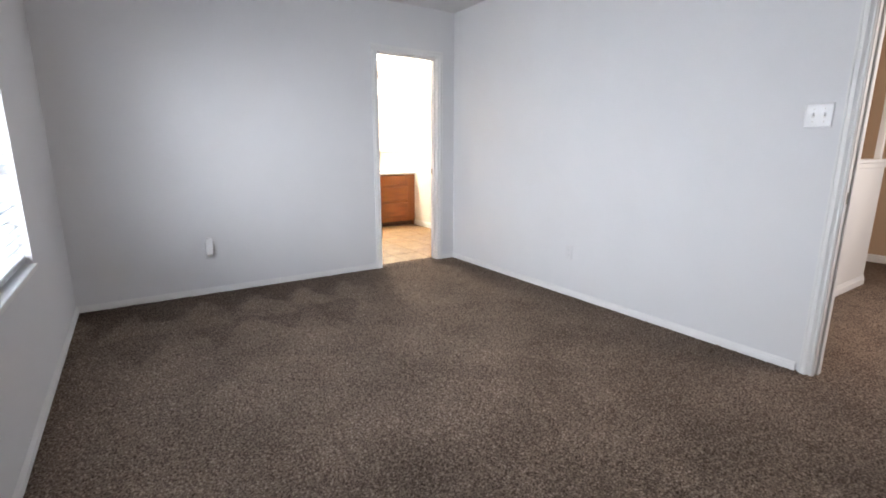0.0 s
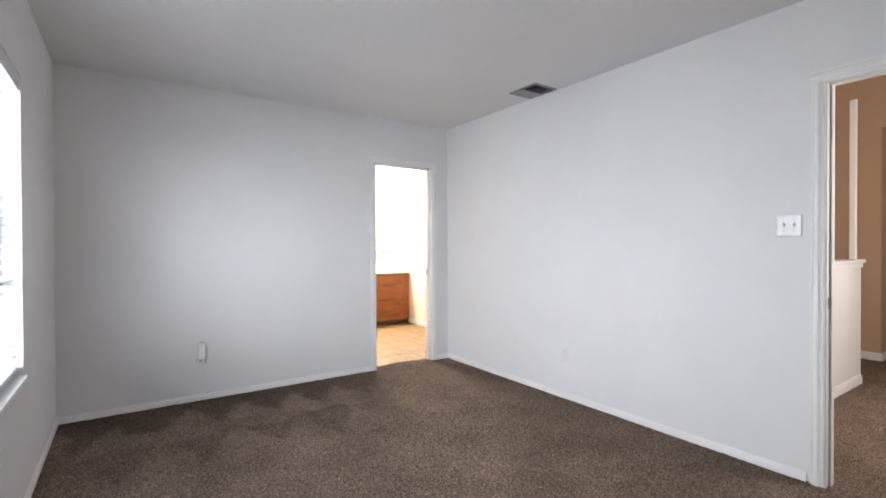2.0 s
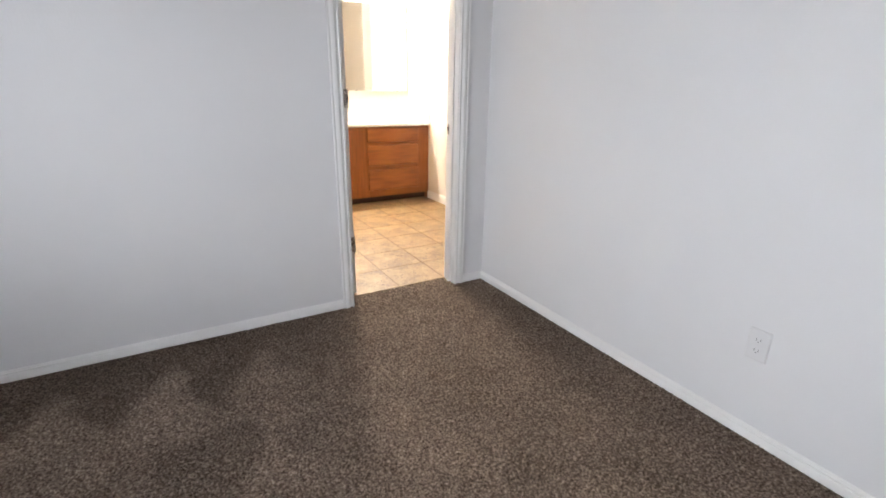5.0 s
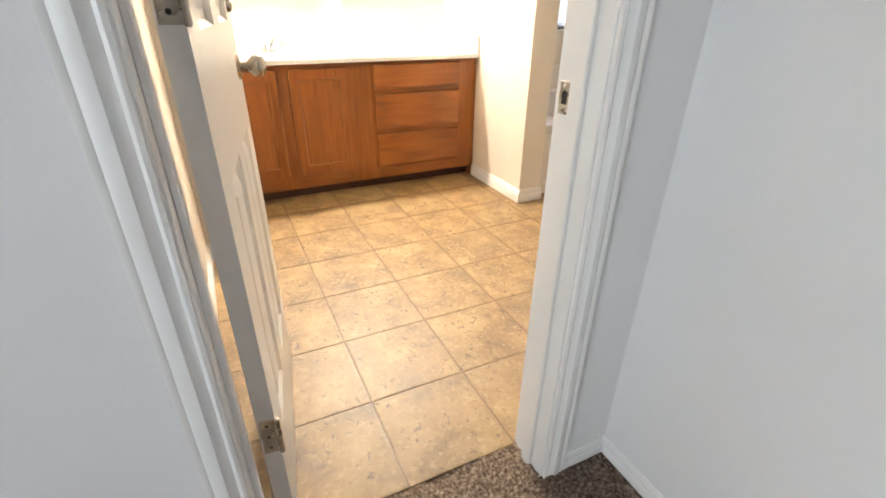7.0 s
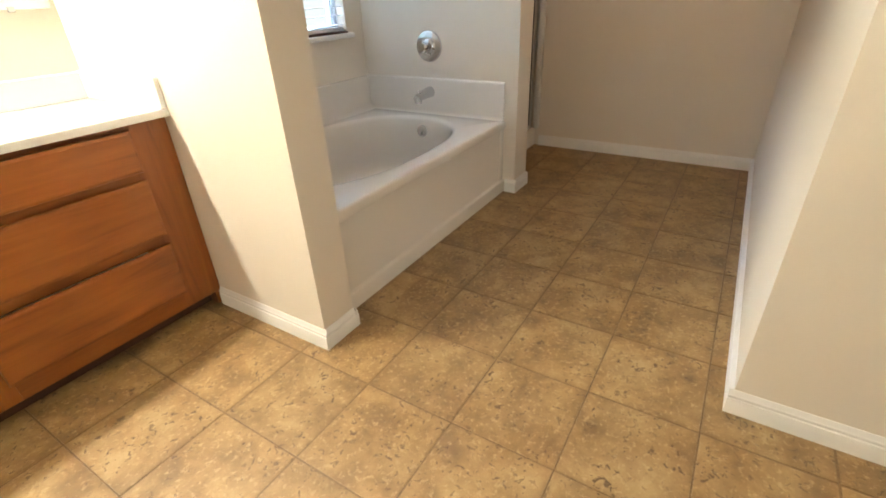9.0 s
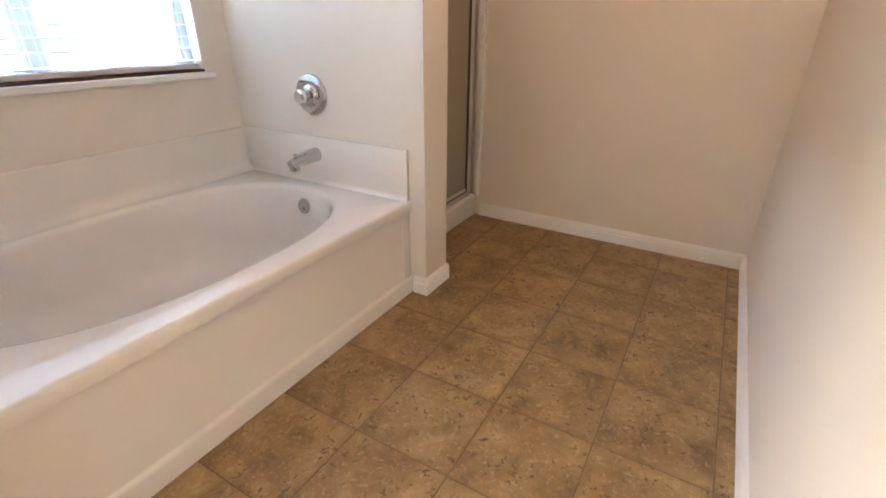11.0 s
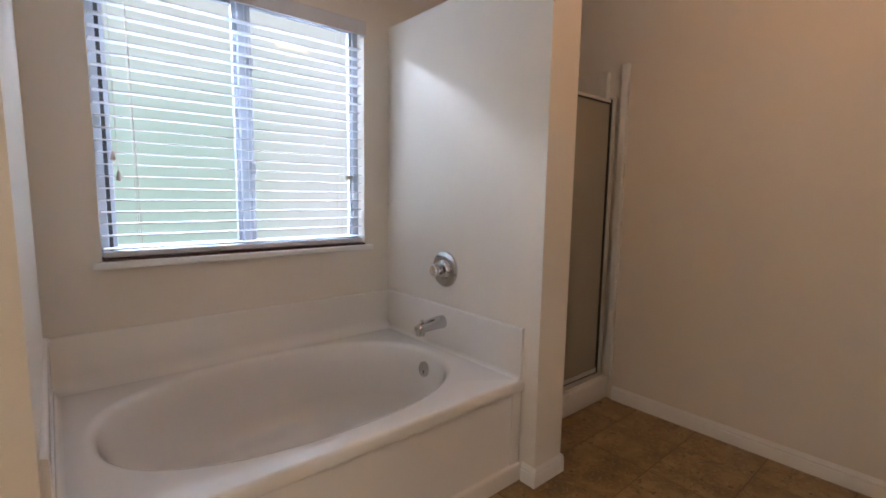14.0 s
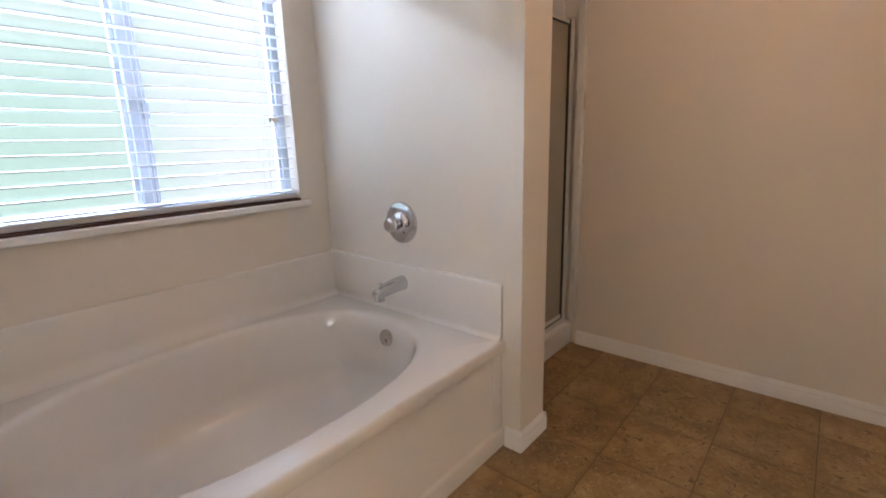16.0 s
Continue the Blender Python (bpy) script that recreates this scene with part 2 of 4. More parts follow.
def glow(name, low, high, strength, z0, z1, x0, x1, axis=0):
    """Soft daylit distance seen through obscure glass: two colours blended across and upward."""
    m = bpy.data.materials.new(name)
    m.use_nodes = True
    n, l = m.node_tree.nodes, m.node_tree.links
    n.remove(n["Principled BSDF"])
    em = n.new("ShaderNodeEmission")
    tc, sep = n.new("ShaderNodeTexCoord"), n.new("ShaderNodeSeparateXYZ")
    l.new(tc.outputs["Object"], sep.inputs[0])
    a, c = n.new("ShaderNodeMapRange"), n.new("ShaderNodeMapRange")
    for q, lo, hi, i in ((a, z0, z1, 2), (c, x0, x1, axis)):
        q.interpolation_type = "SMOOTHSTEP"
        q.inputs["From Min"].default_value, q.inputs["From Max"].default_value = lo, hi
        l.new(sep.outputs[i], q.inputs["Value"])
    mx = n.new("ShaderNodeMath")
    mx.operation = "MAXIMUM"
    l.new(a.outputs[0], mx.inputs[0]), l.new(c.outputs[0], mx.inputs[1])
    t = n.new("ShaderNodeTexNoise")
    t.inputs["Scale"].default_value = 1.6
    l.new(tc.outputs["Object"], t.inputs["Vector"])
    mm = n.new("ShaderNodeMath")
    mm.operation = "MULTIPLY_ADD"
    mm.inputs[1].default_value, mm.inputs[2].default_value = 0.5, -0.25
    l.new(t.outputs[0], mm.inputs[0])
    ad = n.new("ShaderNodeMath")
    ad.use_clamp = True
    l.new(mx.outputs[0], ad.inputs[0]), l.new(mm.outputs[0], ad.inputs[1])
    mix = n.new("ShaderNodeMix")
    mix.data_type = "RGBA"
    mix.inputs["A"].default_value, mix.inputs["B"].default_value = (*low, 1), (*high, 1)
    l.new(ad.outputs[0], mix.inputs["Factor"]), l.new(mix.outputs["Result"], em.inputs[0])
    em.inputs[1].default_value = strength
    l.new(em.outputs[0], n["Material Output"].inputs[0])
    return m


def glass(name, tint=(1, 1, 1), rough=0.0, haze=0.0):
    m = bpy.data.materials.new(name)
    m.use_nodes = True
    n, l = m.node_tree.nodes, m.node_tree.links
    n.remove(n["Principled BSDF"])
    tr, gl, mix, fr = n.new("ShaderNodeBsdfTransparent"), n.new("ShaderNodeBsdfGlossy"), n.new("ShaderNodeMixShader"), n.new("ShaderNodeLayerWeight")
    lift, fifth = n.new("ShaderNodeMath"), n.new("ShaderNodeMath")
    fifth.operation, lift.operation = "POWER", "MULTIPLY_ADD"
    fifth.inputs[1].default_value, lift.inputs[1].default_value, lift.inputs[2].default_value = 5.0, 0.9, 0.04
    l.new(fr.outputs["Facing"], fifth.inputs[0]), l.new(fifth.outputs[0], lift.inputs[0])
    tr.inputs[0].default_value = (*tint, 1)
    gl.inputs["Roughness"].default_value = rough
    body = tr
    if haze:
        body, df = n.new("ShaderNodeMixShader"), n.new("ShaderNodeBsdfDiffuse")
        df.inputs[0].default_value = (0.47, 0.43, 0.36, 1)
        body.inputs[0].default_value = haze
        l.new(tr.outputs[0], body.inputs[1]), l.new(df.outputs[0], body.inputs[2])
    l.new(lift.outputs[0], mix.inputs[0]), l.new(body.outputs[0], mix.inputs[1]), l.new(gl.outputs[0], mix.inputs[2])
    l.new(mix.outputs[0], n["Material Output"].inputs[0])
    return m


def emitter(name, colour, strength):
    m = bpy.data.materials.new(name)
    m.use_nodes = True
    b = m.node_tree.nodes["Principled BSDF"]
    b.inputs["Base Color"].default_value = (0.9, 0.88, 0.84, 1)
    b.inputs["Emission Color"].default_value, b.inputs["Emission Strength"].default_value = (*colour, 1), strength
    return m


WALL_BED = material("bedroom_wall_paint", (0.745, 0.738, 0.742), 0.62, vary=0.02, scale=2.0, bump=0.10, bump_scale=110)
WALL_BATH = material("bathroom_wall_paint", (0.735, 0.677, 0.597), 0.52, vary=0.02, scale=2.0, bump=0.09, bump_scale=110)
WALL_HALL = material("hall_wall_paint", (0.52, 0.37, 0.245), 0.6, vary=0.03, scale=2.0, bump=0.09, bump_scale=110)
CEILING = material("ceiling_paint", (0.74, 0.725, 0.715), 0.85, vary=0.02, scale=1.5, bump=0.2, bump_scale=90)
TRIM = material("white_trim_paint", (0.80, 0.79, 0.775), 0.40, vary=0.015, scale=5, bump=0.015, bump_scale=60)
DOOR_PAINT = material("door_paint", (0.77, 0.75, 0.72), 0.36, vary=0.03, scale=4, bump=0.05, bump_scale=90)
ACRYLIC = material("white_acrylic", (0.755, 0.712, 0.660), 0.09, vary=0.012, scale=3, coat=0.3)
MARBLE = material("cultured_marble", (0.83, 0.83, 0.825), 0.17, vary=0.02, scale=4, coat=0.25)
CHROME = material("chrome", (0.60, 0.60, 0.62), 0.08, 1.0, vary=0.02, scale=20)
NICKEL = material("satin_nickel", (0.43, 0.395, 0.34), 0.28, 1.0, vary=0.05, scale=30)
ALUMINIUM = material("aluminium_frame", (0.42, 0.45, 0.51), 0.45, 0.35, vary=0.04, scale=10)
SILVER = material("shower_frame_metal", (0.56, 0.54, 0.51), 0.42, 0.3, vary=0.03, scale=15)
DARK = material("black_gasket", (0.018, 0.017, 0.016), 0.6, vary=0.1, scale=20)
PLASTIC = material("white_plastic", (0.735, 0.725, 0.725), 0.32, vary=0.015, scale=8)
PLASTIC_NEW = material("bright_white_plastic", (0.87, 0.87, 0.86), 0.3, vary=0.01, scale=8)
SLAT = material("white_faux_wood", (0.60, 0.61, 0.63), 0.4, vary=0.02, scale=12)
CORD = material("blind_cord", (0.72, 0.72, 0.70), 0.8, vary=0.05, scale=50)
TASSEL = material("cord_tassel", (0.62, 0.60, 0.56), 0.5, vary=0.05, scale=40)
VENT = material("grey_vent_metal", (0.33, 0.32, 0.315), 0.5, 0.2, vary=0.06, scale=12)
TOE = material("dark_toe_kick", (0.06, 0.021, 0.009), 0.55, vary=0.12, scale=9)
GROUT = material("brown_grout", (0.15, 0.088, 0.037), 0.45, vary=0.2, scale=12, fine=0.25, coat=0.26)
SUBFLOOR = material("subfloor", (0.24, 0.19, 0.14), 0.9, vary=0.1, scale=4)
BACKING = material("fibre_pan", (0.70, 0.69, 0.66), 0.3, vary=0.02, scale=4)
OAK_V = oak("oak_upright_grain", (24, 24, 2.2), 0.07)
OAK_H = oak("oak_cross_grain", (2.2, 22, 22), 0.26)
STONE = vinyl_stone("stone_look_vinyl")
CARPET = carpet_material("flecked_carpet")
CLEAR = glass("window_glass", (0.96, 0.98, 0.98))
SHOWER_GLASS = glass("obscure_shower_glass", (0.80, 0.80, 0.74), 0.12, 0.62)
MIRROR = material("mirror_silver", (0.90, 0.91, 0.90), 0.02, 1.0, vary=0.0)
DOME_GLASS = emitter("lit_dome_glass", (1.0, 0.55, 0.28), DOME)
GLOBE = emitter("lit_globe", (1.0, 0.90, 0.74), BULB)
OUT_BATH = glow("daylit_garden_haze", (0.63, 0.85, 0.77), (0.93, 0.98, 1.0), GLOW_BATH, 1.3, 3.0, 1.7, 3.3)
OUT_BED = glow("daylit_sky_haze", (0.90, 0.96, 1.0), (0.96, 0.98, 1.0), GLOW_BED, 0.5, 2.5, -3.0, -1.0, 1)


# ---------------------------------------------------------------- mesh helpers
def finish(name, bm, mat, smooth=False):
    me = bpy.data.meshes.new(name)
    bmesh.ops.recalc_face_normals(bm, faces=bm.faces)
    bm.to_mesh(me)
    bm.free()
    for k in (mat if isinstance(mat, (list, tuple)) else [mat]):
        me.materials.append(k)
    if smooth:
        me.polygons.foreach_set("use_smooth", [True] * len(me.polygons))
        me.set_sharp_from_angle(angle=radians(38))
    return me


def part(name, bm, mat, parent=None, label="", smooth=False):
    ob = new(name, finish(name, bm, mat, smooth))
    ob.parent = parent
    return tagged(ob, label) if label else ob


def thing(name, label, category, group="", at=None, kind=""):
    ob = new(name)
    ob.empty_display_size = 0.1
    if at is not None:
        ob.matrix_world = at
    return tagged(ob, label, category, group, kind)


def structure(name, bm, mat, smooth=False, label=""):
    ob = new(name, finish(name, bm, mat, smooth))
    return tagged(ob, label, "", "", "structure")


def box(bm, x0, x1, y0, y1, z0, z1, bevel=0.0, seg=2):
    v = [bm.verts.new((x, y, z)) for x in (x0, x1) for y in (y0, y1) for z in (z0, z1)]
    f = [bm.faces.new([v[i] for i in q]) for q in ((0, 1, 3, 2), (4, 6, 7, 5), (0, 4, 5, 1), (2, 3, 7, 6), (0, 2, 6, 4), (1, 5, 7, 3))]
    if bevel:
        e = {k for q in f for k in q.edges}
        bmesh.ops.bevel(bm, geom=list(e), offset=bevel, segments=seg, profile=0.5, affect="EDGES", clamp_overlap=True)
    return bm


def boxed(*a, **k):
    return box(bmesh.new(), *a, **k)


def lathe(bm, prof, m, n=32):
    """Revolves (radius, height) pairs about the z axis of the pose m."""
    rings = []
    for r, h in prof:
        if r < 1e-6:
            rings.append([bm.verts.new(m @ Vector((0, 0, h)))])
        else:
            rings.append([bm.verts.new(m @ Vector((r * math.cos(2 * math.pi * i / n), r * math.sin(2 * math.pi * i / n), h))) for i in range(n)])
    for a, b in zip(rings, rings[1:]):
        for i in range(n):
            j = (i + 1) % n
            if len(a) == 1 and len(b) > 1:
                bm.faces.new((a[0], b[i], b[j]))
            elif len(b) == 1 and len(a) > 1:
                bm.faces.new((a[i], a[j], b[0]))
            elif len(a) > 1:
                bm.faces.new((a[i], a[j], b[j], b[i]))
    return bm


def tube(bm, pts, r, n=12, radii=None):
    pts = [Vector(p) for p in pts]
    rings = []
    for i, p in enumerate(pts):
        d = (pts[min(i + 1, len(pts) - 1)] - pts[max(i - 1, 0)]).normalized()
        q = d.to_track_quat("Z", "Y")
        rr = radii[i] if radii else r
        rings.append([bm.verts.new(p + q @ Vector((rr * math.cos(2 * math.pi * k / n), rr * math.sin(2 * math.pi * k / n), 0))) for k in range(n)])
    for a, b in zip(rings, rings[1:]):
        for k in range(n):
            bm.faces.new((a[k], a[(k + 1) % n], b[(k + 1) % n], b[k]))
    bm.faces.new(rings[0][::-1]), bm.faces.new(rings[-1])
    return bm


def extrude(bm, prof, o, u, w, d, length):
    """Extrudes a closed profile of (a, b) pairs, laid along the axes u and w at o, by length along d."""
    o, u, w, d = Vector(o), Vector(u), Vector(w), Vector(d)
    r0 = [bm.verts.new(o + u * a + w * b) for a, b in prof]
    r1 = [bm.verts.new(o + u * a + w * b + d * length) for a, b in prof]
    for i in range(len(prof)):
        j = (i + 1) % len(prof)
        bm.faces.new((r0[i], r0[j], r1[j], r1[i]))
    bm.faces.new(r0), bm.faces.new(r1[::-1])
    return bm


def wall(name, axis, c0, c1, u0, u1, z0, z1, holes=(), mats=None, label=""):
    """A wall that runs along axis, c0 to c1 thick, with openings (u0, u1, z0, z1) cut through. mats: of its low and its high side."""
    us = sorted({u0, u1, *[h[0] for h in holes], *[h[1] for h in holes]})
    zs = sorted({z0, z1, *[h[2] for h in holes], *[h[3] for h in holes]})
    us, zs = [u for u in us if u0 <= u <= u1], [z for z in zs if z0 <= z <= z1]
    solid = {}
    for i in range(len(us) - 1):
        for j in range(len(zs) - 1):
            u, z = (us[i] + us[i + 1]) / 2, (zs[j] + zs[j + 1]) / 2
            solid[i, j] = not any(h[0] < u < h[1] and h[2] < z < h[3] for h in holes)
    bm, cache = bmesh.new(), {}

    def v(u, c, z):
        k = (u, c, z)
        if k not in cache:
            cache[k] = bm.verts.new((u, c, z) if axis == "x" else (c, u, z))
        return cache[k]
    for (i, j), ok in solid.items():
        if not ok:
            continue
        a, b, lo, hi = us[i], us[i + 1], zs[j], zs[j + 1]
        bm.faces.new((v(a, c0, lo), v(b, c0, lo), v(b, c0, hi), v(a, c0, hi))).material_index = 0
        bm.faces.new((v(a, c1, lo), v(a, c1, hi), v(b, c1, hi), v(b, c1, lo))).material_index = 1
        for di, dj, q in ((-1, 0, ((a, lo), (a, hi))), (1, 0, ((b, lo), (b, hi))), (0, -1, ((a, lo), (b, lo))), (0, 1, ((a, hi), (b, hi)))):
            if not solid.get((i + di, j + dj), False):
                (p, r), (s, t) = q
                bm.faces.new((v(p, c0, r), v(p, c1, r), v(s, c1, t), v(s, c0, t))).material_index = 1
    return structure(name, bm, mats or [WALL_BED, WALL_BED], label=label)


def copies(mesh, name, parent, poses):
    out = []
    for m in poses:
        o = new(name, mesh)
        o.parent = parent
        o.matrix_basis = m
        out.append(o)
    return out


# ---------------------------------------------------------------- structure
H, T = 2.485, 0.115
BED, BATH, HALL = [WALL_BED, WALL_BED], [WALL_BATH, WALL_BATH], [WALL_HALL, WALL_HALL]
structure("floor_slab", boxed(-3.45, 6.1, -5.35, 2.86, -0.2, -0.03), SUBFLOOR)
b = boxed(-3.45, T, -5.35, 0.0, H, H + 0.12)
box(b, -3.45, 3.62, 0.0005, 2.86, H, H + 0.12)
box(b, T + 0.0005, 1.30, -1.0, 0.0, H, H + 0.12)
structure("ceiling", b, CEILING)
HH = 3.2
b = boxed(T, 3.72, -4.7, -1.4, HH, HH + 0.1)
box(b, 3.7205, 6.1, -4.7, -2.63, 2.44, 2.52)
structure("ceiling_hall", b, CEILING)
wall("wall_hall_upper", "y", 0, T, -4.7, -1.4, H + 0.1205, HH, (), HALL)
wall("wall_north", "x", 0, T, -3.45, T, -0.03, H, [(-0.88, -0.19, -0.03, 2.06)], [WALL_BED, WALL_BATH])
wall("wall_east", "y", 0, T, -5.2, -0.0005, -0.03, H, [(-4.15, -3.29, -0.03, 2.06)], [WALL_BED, WALL_HALL])
wall("wall_west", "y", -3.45, -3.30, -5.2, 0, -0.03, H, [(-2.75, -1.20, 0.62, 2.04)], BED)
wall("wall_south", "x", -5.35, -5.2, -3.45, T, -0.03, H, (), BED)
wall("wall_bath_back", "x", 2.71, 2.86, -1.06, 3.62, -0.03, H, [(1.15, 2.315, 0.925, 2.085)], BATH)
wall("wall_bath_nook", "y", -1.06, -0.95, T, 2.71, -0.03, H, (), BATH)
wall("wall_bath_west", "y", -0.95, -0.83, 1.61, 2.71, -0.03, H, (), BATH)
wall("wall_bath_stub", "y", 0.806, 0.958, 1.622, 2.71, -0.03, H, (), BATH)
wall("wall_bath_pier", "y", 2.47, 2.650, 1.622, 2.71, -0.03, 2.09, (), BATH)
wall("wall_bath_end", "y", 3.506, 3.62, 0.24, 2.71, -0.03, H, (), BATH)
wall("wall_bath_south", "x", 0.24, 0.365, 1.186, 3.506, -0.03, H, (), BATH)
wall("wall_bath_return", "y", 1.186, 1.30, -0.9, 0.24, -0.03, H, (), BATH)
wall("wall_bath_alcove", "x", -1.0, -0.9, T, 1.30, -0.03, H, (), BATH)
wall("wall_hall_half", "x", -2.86, -2.75, T, 2.44, -0.03, 1.06, (), [TRIM, TRIM])
wall("wall_hall_far", "y", 3.60, 3.72, -4.6, -1.5, -0.03, HH, [(-4.6, -2.745, -0.03, 2.44)], HALL)
wall("wall_hall_light", "x", -2.745, -2.63, 3.72, 6.0, -0.03, 2.44, (), HALL)
# out of view; the opening is cut only for the added hall lamp
wall("wall_hall_south", "x", -4.7, -4.6, T, 6.0, -0.03, HH, [(0.6, 2.0, 0.95, 2.2)], HALL)
wall("wall_hall_end", "y", 6.0, 6.1, -4.7, -2.63, -0.03, H, (), HALL)
wall("wall_stair", "x", -1.5, -1.4, T, 3.72, -0.03, HH, (), HALL)
b = bmesh.new()
box(b, T, 2.475, -2.885, -2.725, 1.06, 1.09, 0.006)
box(b, T, 2.452, -2.872, -2.738, 1.02, 1.0595, 0.004)
structure("trim_half_wall_cap", b, TRIM)
structure("trim_corner_post", boxed(2.405, 2.45, -2.83, -2.785, 1.0905, 2.50, 0.004), TRIM)

BASE = [(0, 0), (0.013, 0), (0.013, 0.60), (0.0115, 0.64), (0.0075, 0.66), (0.0075, 0.70), (0.0105, 0.73), (0.0105, 0.80), (0.006, 0.86), (0.0045, 0.96), (0.002, 1.0), (0, 1.0)]


def baseboard(x0, y0, x1, y1, nx, ny, h):
    prof = [(a, b * h) for a, b in BASE]
    d = Vector((x1 - x0, y1 - y0, 0))
    bm = extrude(bmesh.new(), prof, (x0, y0, 0), (nx, ny, 0), (0, 0, 1), d.normalized(), d.length)
    return structure("baseboard", bm, TRIM, True)


HB, HT = 0.048, 0.082
baseboard(-3.30, 0, -0.925, 0, 0, -1, HB)
baseboard(-0.145, 0, -0.013, 0, 0, -1, HB)
baseboard(0, 0, 0, -3.23, -1, 0, HB)
baseboard(0, -4.21, 0, -5.2, -1, 0, HB)
baseboard(-3.30, -0.013, -3.30, -5.2, 1, 0, HB)
baseboard(0.806, 1.609, 0.806, 2.22, -1, 0, HT)
baseboard(0.806, 1.622, 0.958, 1.622, 0, -1, HT)
baseboard(0.958, 1.609, 0.958, 1.685, 1, 0, HT)
baseboard(2.47, 1.609, 2.47, 1.685, -1, 0, HT)
baseboard(2.47, 1.622, 2.650, 1.622, 0, -1, HT)
baseboard(2.650, 1.609, 2.650, 1.885, 1, 0, HT)
baseboard(3.506, 0.365, 3.506, 1.86, -1, 0, HT)
baseboard(1.186, 0.365, 3.493, 0.365, 0, 1, HT)
baseboard(1.186, 0.378, 1.186, -0.9, -1, 0, HT)
baseboard(-0.145, T, T + 0.013, T, 0, 1, HT)
baseboard(T, T, T, -0.9, 1, 0, HT)
baseboard(-0.83, 1.597, -0.83, 2.22, 1, 0, HT)
baseboard(-0.95, 1.61, -0.83, 1.61, 0, -1, HT)
baseboard(-0.95, T, -0.95, 1.597, 1, 0, HT)
baseboard(3.60, -2.745, 3.60, -1.6, -1, 0, HT)
baseboard(3.60, -2.745, 6.0, -2.745, 0, -1, HT)
baseboard(0.2, -2.86, 2.44, -2.86, 0, -1, HT)

CASING = [(0, 0), (0.010, 0), (0.012, 0.006), (0.009, 0.011), (0.011, 0.020), (0.016, 0.026), (0.016, 0.040), (0.012, 0.046), (0.014, 0.050), (0.014, 0.057), (0, 0.057)]


def door_frame(axis, a0, a1, c0, c1, top, stop, sides):
    """Jamb boards, stops and casings of an opening a0..a1 in a wall c0..c1 thick."""
    def put(p):
        return p if axis == "x" else (p[1], p[0], p[2])

    def slab(name, q0, q1, r0, r1, z0, z1, bevel=0.002):
        b = bmesh.new()
        (x0, y0, _), (x1, y1, _) = put((q0, r0, 0)), put((q1, r1, 0))
        box(b, min(x0, x1), max(x0, x1), min(y0, y1), max(y0, y1), z0, z1, bevel, 1)
        return structure(name, b, TRIM)
    e = 0.001
    slab("trim_jamb", a0, a0 + 0.019, c0 - e, c1 + e, -0.03, top)
    slab("trim_jamb", a1 - 0.019, a1, c0 - e, c1 + e, -0.03, top)
    slab("trim_jamb_head", a0, a1, c0 - e, c1 + e, top, top + 0.0195)
    slab("trim_stop", a0 + 0.019, a0 + 0.030, stop - 0.018, stop + 0.018, -0.02, top - 0.011)
    slab("trim_stop", a1 - 0.030, a1 - 0.019, stop - 0.018, stop + 0.018, -0.02, top - 0.011)
    slab("trim_stop", a0 + 0.019, a1 - 0.019, stop - 0.018, stop + 0.018, top - 0.011, top)
    for c, s in sides:
        i0, i1, t = a0 + 0.014, a1 - 0.014, top + 0.005
        u = Vector(put((0, s, 0)))
        for a, w in ((i0, -1), (i1, 1)):
            b = extrude(bmesh.new(), CASING, put((a, c, -0.02)), u, Vector(put((w, 0, 0))), (0, 0, 1), t + 0.0195)
            structure("trim_casing", b, TRIM, True)
        b = extrude(bmesh.new(), CASING, put((i0 - 0.057, c, t)), u, (0, 0, 1), Vector(put((1, 0, 0))), i1 - i0 + 0.114)
        structure("trim_casing_head", b, TRIM, True)


door_frame("x", -0.88, -0.19, 0, T, 2.04, 0.055, ((0, -1), (T, 1)))
door_frame("y", -4.15, -3.29, 0, T, 2.04, 0.055, ((0, -1), (T, 1)))


def strike_plate(m, label):
    """A bent metal plate with a latch hole, its face along local x, height along z, standing on y = 0 and looking to -y."""
    t = thing("strike_plate", label, "strike plate", at=m)
    b = bmesh.new()
    box(b, -0.014, 0.014, -0.0022, 0, 0.012, 0.029, 0.001, 1)
    box(b, -0.014, 0.014, -0.0022, 0, -0.029, -0.012, 0.001, 1)
    box(b, -0.014, -0.007, -0.0022, 0, -0.0118, 0.0118)
    box(b, 0.008, 0.020, -0.0024, 0, -0.0118, 0.0118, 0.001, 1)
    part("plate", b, NICKEL, t)
    part("latch_hole", boxed(-0.007, 0.008, -0.001, 0, -0.0118, 0.0118), DARK, t)
    for z in (-0.021, 0.021):
        part("screw", lathe(bmesh.new(), [(0.0, 0.0012), (0.003, 0.001), (0.0038, 0)], pose(0, -0.0022, z, 90, 0, 0), 12), CHROME, t, smooth=True)
    return t


strike_plate(pose(-0.209, 0.094, 0.935, 0, 0, -90), "brushed metal strike plate screwed to a white door jamb")
strike_plate(pose(0.030, -3.309, 0.93, 0, 0, 0), "dull metal strike plate on the bedroom door jamb")


